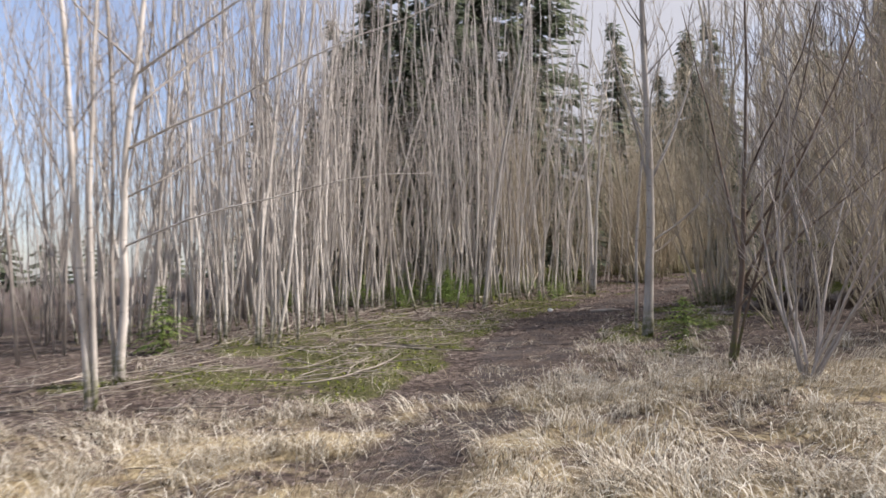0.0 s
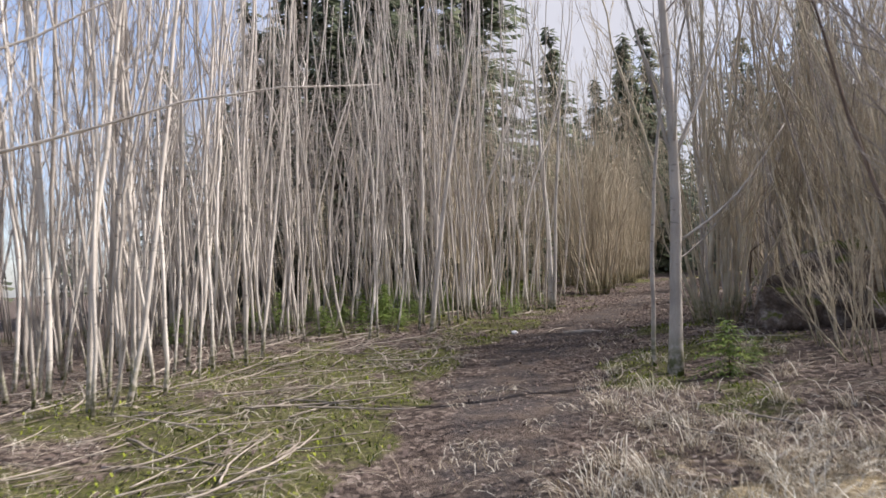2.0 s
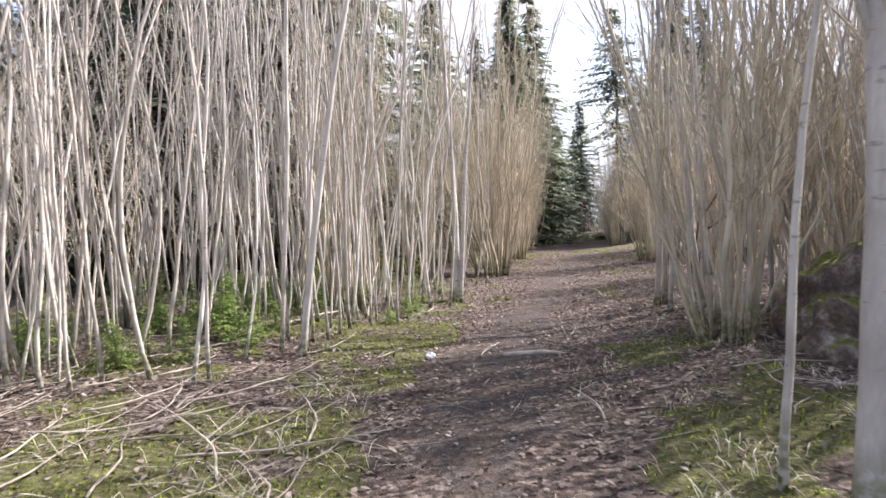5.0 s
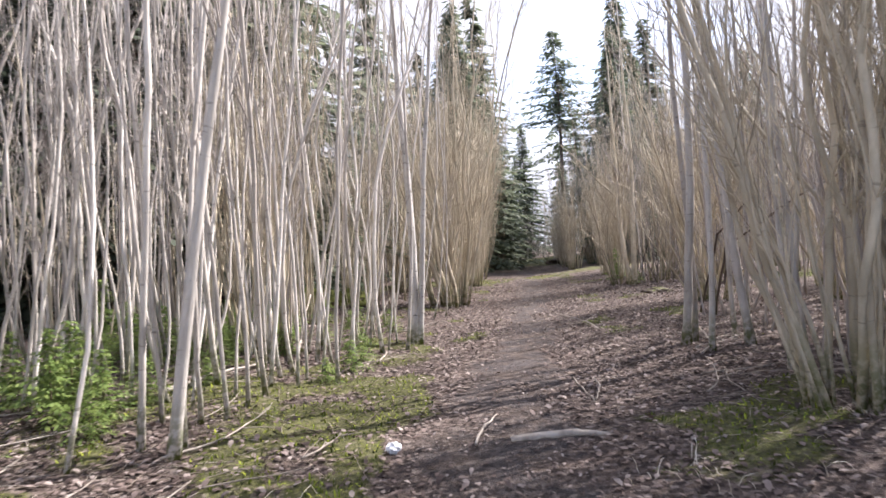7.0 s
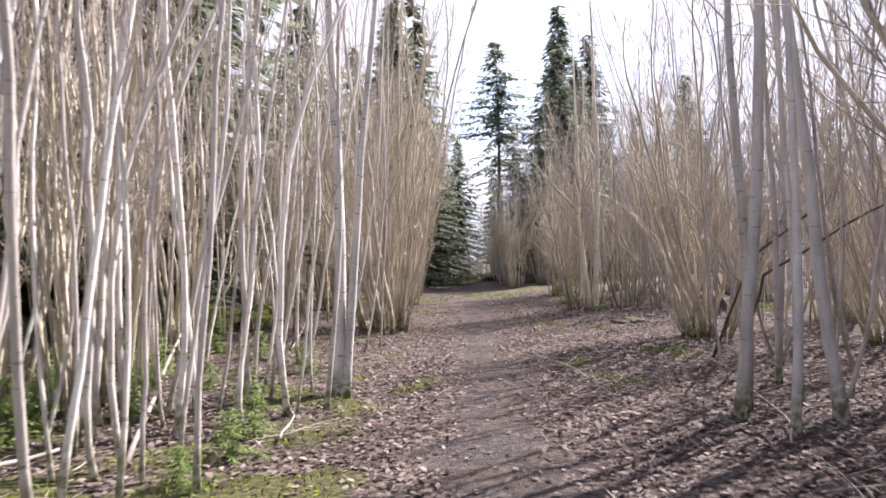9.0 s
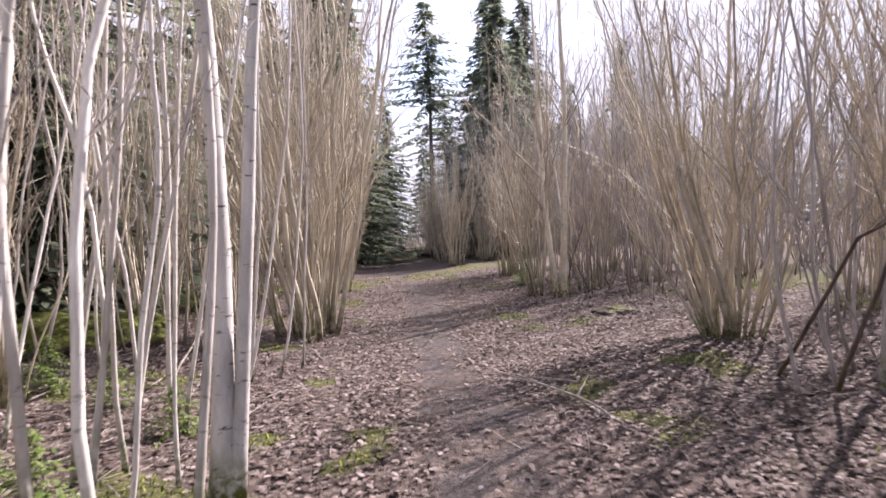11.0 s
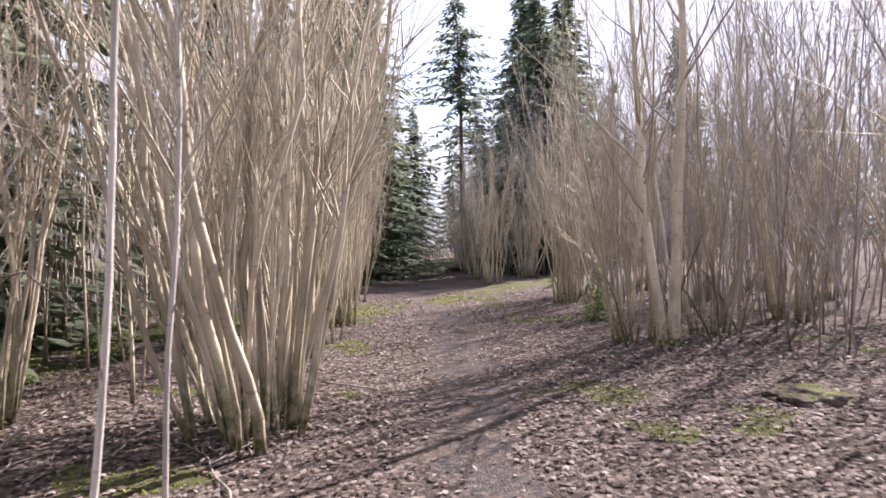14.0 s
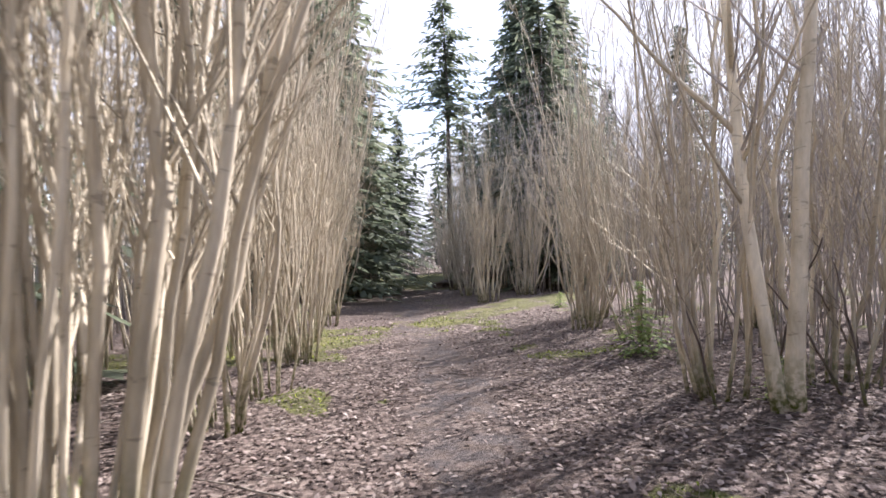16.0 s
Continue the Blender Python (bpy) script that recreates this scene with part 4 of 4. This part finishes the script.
branch_thing("fallen_branch", [(4.95, 21.4, 0.02), (5.6, 22.6, 0.25), (6.15, 23.6, 0.4)], 0.016, M_STICK, "slim pale branch leaning off the leaf litter", "branch")
branch_thing("fallen_branch", [(4.82, 14.79, 0.03), (4.62, 14.4, 0.03), (4.42, 13.95, 0.02)], 0.013, M_STICK, "pale forked stick lying beside the trail", "branch")
branch_thing("fallen_branch", [(4.91, 14.55, 0.05), (4.7, 14.2, 0.06), (4.46, 13.98, 0.02)], 0.011, M_STICK, "pale thin stick lying beside the trail", "branch")
branch_thing("fallen_branch", [(2.94, 13.5, 0.02), (3.2, 13.8, 0.05), (3.45, 14.05, 0.03)], 0.012, M_STICK, "bare pale stick lying on the trail", "branch")
branch_thing("half_buried_log", [(3.25, 13.5, -0.03), (3.6, 13.3, 0.01), (3.95, 13.1, -0.03)], 0.045, M_STICK, "grey smooth root half buried in the trail", "root")
branch_thing("dead_branch", [(8.75, 16.3, 0.05), (8.6, 15.9, 1.1), (9.0, 15.0, 1.75), (9.5, 14.2, 2.2)], 0.02, M_DARKBARK, "dark dead branch leaning through alder stems", "branch", 10)
branch_thing("dead_branch", [(9.1, 16.9, 0.05), (8.7, 16.1, 1.3), (8.2, 15.1, 1.8)], 0.02, M_DARKBARK, "dark crooked dead branch in the thicket", "branch", 8)
for x, y, dx, dy, h in ((13.7, 22.5, 0.5, 0.4, 1.3), (14.0, 22.8, -0.3, 0.5, 1.1), (14.4, 22.6, 0.7, 0.1, 0.9), (13.9, 23.4, 0.1, -0.5, 1.5), (14.9, 22.9, -0.6, 0.2, 1.0), (13.0, 23.5, -0.1, 0.3, 1.2)):
    branch_thing("dead_branch", [(x, y, -0.03), (x + dx * 0.4, y + dy * 0.4, h * 0.5), (x + dx, y + dy, h)], 0.016, M_DARKBARK, "thin dark dead branch stuck up beside an alder", "branch", 5)
branch_thing("bent_sapling", [(5.3, 22.9, 0.0), (5.4, 22.95, 0.9), (5.65, 23.05, 1.35), (6.0, 23.2, 1.42), (6.3, 23.3, 1.15)], 0.014, M_STICK, "thin pale sapling bent over in an arch", "sapling")
branch_thing("fallen_branch", [(9.3, 24.15, 0.02), (9.0, 24.7, 0.03), (8.75, 25.2, 0.02)], 0.012, M_STICK, "thin stick lying on brown leaves", "branch")
branch_thing("fallen_branch", [(4.2, 7.2, 0.03), (4.6, 7.9, 0.45), (4.75, 8.3, 0.75)], 0.014, M_STICK, "pale dead stick poking out of dry grass", "branch")

# ---- floor cover ----


def scatter(rng, count, box, weigh):
    """Places in the box, kept by a weight from 0 to 1."""
    x, y = rng.uniform(box[0], box[1], count * 4), rng.uniform(box[2], box[3], count * 4)
    keep = rng.random_sample(count * 4) < weigh(x, y)
    x, y = x[keep][:count], y[keep][:count]
    return x, y, land(x, y)


def pieces(name, verts, faces, mat, label, category):
    m = bpy.data.meshes.new(name)
    m.from_pydata(verts.reshape(-1, 3), [], faces)
    m.materials.append(mat)
    return tagged(new(name, m), label, category, kind="stuff")


def blades(rng, name, x, y, z, length, width, flop, mat, label, category, combed=0.0):
    """Bent blades of three steps."""
    n = len(x)
    a = rng.uniform(0, 6.283, n) if not combed else 6.283 * vnoise(x, y, 0.9, 12) * 1.5 + rng.normal(0, combed, n)
    l = rng.uniform(length[0], length[1], n)
    w = rng.uniform(width[0], width[1], n)
    f = rng.uniform(flop[0], flop[1], n)
    dx, dy = np.cos(a), np.sin(a)
    v = np.zeros((n, 7, 3))
    for k, s in enumerate((0.0, 0.4, 0.75)):
        out, up = l * s * (f * (0.35 + 0.65 * s)), l * s * (1 - f * (0.2 + 0.72 * s))
        half = w * (1 - 0.3 * s)
        for j, sg in ((0, -1), (1, 1)):
            v[:, 2 * k + j] = np.stack([x + dx * out - dy * half * sg, y + dy * out + dx * half * sg, z + up], -1)
    out, up = l * f, l * np.maximum(0.02, 1 - f)
    v[:, 6] = np.stack([x + dx * out, y + dy * out, z + up], -1)
    b = (np.arange(n) * 7)[:, None]
    q = np.concatenate([b + np.array([0, 1, 3]), b + np.array([0, 3, 2]), b + np.array([2, 3, 5]), b + np.array([2, 5, 4]), b + np.array([4, 5, 6])])
    return pieces(name, v, q, mat, label, category)


def leaves(rng, name, x, y, z, size, mat, label):
    n = len(x)
    a, s = rng.uniform(0, 6.283, n), rng.uniform(size[0], size[1], n)
    tip, roll = rng.normal(0, 0.6, n), rng.uniform(0.1, 0.9, n)
    dx, dy = np.cos(a), np.sin(a)
    v = np.zeros((n, 6, 3))
    for k, (u, w, h) in enumerate(((-0.5, 0, 0.12), (-0.12, 0.33, 1), (0.25, 0.27, 1), (0.5, 0, 0.2), (0.25, -0.27, 1), (-0.12, -0.33, 1))):
        v[:, k] = np.stack([x + s * (u * dx - w * dy), y + s * (u * dy + w * dx), z + 0.008 + s * (u * tip * 0.5 + (h - 0.1) * roll * 0.28 + np.abs(tip) * 0.25)], -1)
    b = (np.arange(n) * 6)[:, None]
    q = np.concatenate([b + np.array([0, 1, 5]), b + np.array([1, 2, 4]), b + np.array([1, 4, 5]), b + np.array([2, 3, 4])])
    return pieces(name, v, q, mat, label, "leaves")


G = np.random.RandomState(5)
x, y, z = scatter(G, 42000, (-6, 6.5, 0.6, 9.5), lambda x, y: zones(x, y)[2] * (0.25 + 0.75 * step(vnoise(x, y, 0.5, 13), 0.35, 0.6)) * (1 - 0.8 * zones(x, y)[0]))
blades(G, "dry_grass", x, y, z - 0.01, (0.12, 0.38), (0.0016, 0.0035), (0.55, 1.0), M_GRASS, "matted pale dry grass", "grass", 0.5)
x, y, z = scatter(G, 7000, (-6, 16, 5, 34), lambda x, y: (0.12 + 0.5 * step(vnoise(x, y, 0.8, 14), 0.6, 0.8)) * (1 - 0.85 * step(y, 9, 13)) * step(np.abs(off_trail(x, y)), 0.5, 1.0))
blades(G, "dry_grass", x, y, z - 0.01, (0.08, 0.28), (0.0014, 0.003), (0.5, 1.0), M_GRASS, "thin scattered tufts of dry grass", "grass", 0.8)
x, y, z = scatter(G, 54000, (-7, 17, 4.5, 34), lambda x, y: step(zones(x, y)[1], 0.42, 0.75))
blades(G, "moss", x, y, z - 0.01, (0.025, 0.085), (0.004, 0.009), (0.2, 0.9), M_MOSSTUFT, "bright yellow-green moss cushions", "moss")
x, y, z = scatter(G, 60000, (-4, 19, 8, 34), lambda x, y: step(y, 8, 15) * (1 - np.clip(1.45 * zones(x, y)[0], 0, 0.9)) * (1 - 0.8 * step(zones(x, y)[1], 0.5, 0.8)) * (1 - step(np.abs(off_trail(x, y)), 3.5, 8)) * (1 - 0.5 * step(y, 24, 30)))
leaves(G, "leaf_litter", x, y, z, (0.028, 0.072), M_LEAF, "brown dead leaves strewn over the floor")
x, y, z = scatter(G, 9000, (-8, 9, 2, 16), lambda x, y: (0.35 + 0.65 * step(np.abs(off_trail(x, y)), 0.4, 1.5)) * (1 - 0.6 * zones(x, y)[2]))
leaves(G, "leaf_litter", x, y, z, (0.025, 0.06), M_LEAF, "scattered brown dead leaves among grass and moss")
x, y, z = scatter(G, 1800, (-7, 4, 4.6, 15), lambda x, y: (1 - step(y, 10.5, 14)) * step(-off_trail(x, y), 0.7, 1.3) * (1 - step(-off_trail(x, y), 3.5, 6)) * (0.2 + 0.8 * step(vnoise(x, y, 0.7, 16), 0.4, 0.65)))
blades(G, "dry_stalks", x, y, z + 0.02, (0.15, 0.6), (0.0012, 0.0026), (0.9, 1.0), M_GRASS, "long pale dead stalks lying flat over moss", "grass", 0.7)
x, y, z = scatter(G, 5000, (-5, 5, 1.5, 8), lambda x, y: zones(x, y)[2] * step(vnoise(x, y, 0.55, 17), 0.62, 0.75))
blades(G, "dry_grass", x, y, z, (0.2, 0.42), (0.0018, 0.0035), (0.35, 0.95), M_GRASS, "pale upright tufts of dry grass", "grass", 0.9)
s = Shape()
x, y, z = scatter(G, 8200, (-9, 16, 3, 30), lambda x, y: 0.12 + 0.4 * step(off_trail(x, y), 0.5, 1.2) + 0.85 * step(-off_trail(x, y), 0.8, 2.0) * (1 - 0.6 * step(y, 17, 22)))
a, l = G.uniform(0, 6.283, len(x)), G.uniform(0.12, 0.7, len(x))
c, d, r = np.cos(a) * l / 2, np.sin(a) * l / 2, G.uniform(0.0015, 0.0045, len(x))
z0, z1 = land(x - c, y - d), land(x + c, y + d)
for px, py, pz, pc, pd, pr, za, zb in zip(x, y, z, c, d, r, z0, z1):
    s.tube([(px - pc, py - pd, za + pr), (px + R.uniform(-0.02, 0.02), py + R.uniform(-0.02, 0.02), pz + pr + R.uniform(0.0, 0.03)), (px + pc, py + pd, zb + pr + R.uniform(0, 0.04))], [pr, pr * 0.8, pr * 0.5], 3)
stuff("twig_litter", s, M_TWIGLITTER, "fine pale broken twigs littering the woodland floor", "twigs")

x, y, z = scatter(G, 5200, (-2.5, 6, 1.5, 15), lambda x, y: step(zones(x, y)[0], 0.2, 0.5) * (0.25 + 0.75 * step(vnoise(x, y, 0.4, 21), 0.4, 0.7)))
leaves(G, "leaf_litter", x, y, z, (0.014, 0.042), M_LEAF, "small trodden leaf scraps on the trail")
x, y, z = scatter(G, 3800, (-2.5, 3.5, 1.0, 10), lambda x, y: step(zones(x, y)[0], 0.15, 0.5) * step(vnoise(x, y, 0.45, 22), 0.45, 0.7))
blades(G, "dry_grass", x, y, z + 0.004, (0.06, 0.2), (0.0012, 0.0028), (0.9, 1.0), M_GRASS, "trodden straw lying on the trail", "grass", 0.8)

# tussocks of dry grass in the clearing and beside the trail
x, y, z = scatter(G, 520, (-5, 5.5, 1.2, 9.5), lambda x, y: np.clip(zones(x, y)[2] * step(vnoise(x, y, 0.7, 18), 0.35, 0.6) + 0.12 * step(off_trail(x, y), 0.6, 1.0) * (1 - step(off_trail(x, y), 2.5, 3.5)) * step(y, 5, 6), 0, 1) * (1 - zones(x, y)[0]))
each = 46
cx, cy, size = np.repeat(x, each), np.repeat(y, each), np.repeat(G.uniform(0.6, 1.2, len(x)), each)
px, py = cx + G.normal(0, 0.05, len(cx)) * size, cy + G.normal(0, 0.05, len(cx)) * size
blades(G, "dry_grass", px, py, land(px, py) - 0.01, (0.14, 0.42), (0.0016, 0.0034), (0.45, 1.0), M_GRASS, "bleached tussocks of dry grass", "grass")
x, y, z = scatter(G, 2400, (0.8, 6, 5, 12.5), lambda x, y: step(off_trail(x, y), 0.5, 0.9) * (1 - step(off_trail(x, y), 2.6, 3.6)) * step(vnoise(x, y, 0.6, 19), 0.4, 0.65))
blades(G, "dry_grass", x, y, z - 0.01, (0.08, 0.26), (0.0014, 0.003), (0.5, 1.0), M_GRASS, "grey dry grass beside the trail", "grass", 0.9)
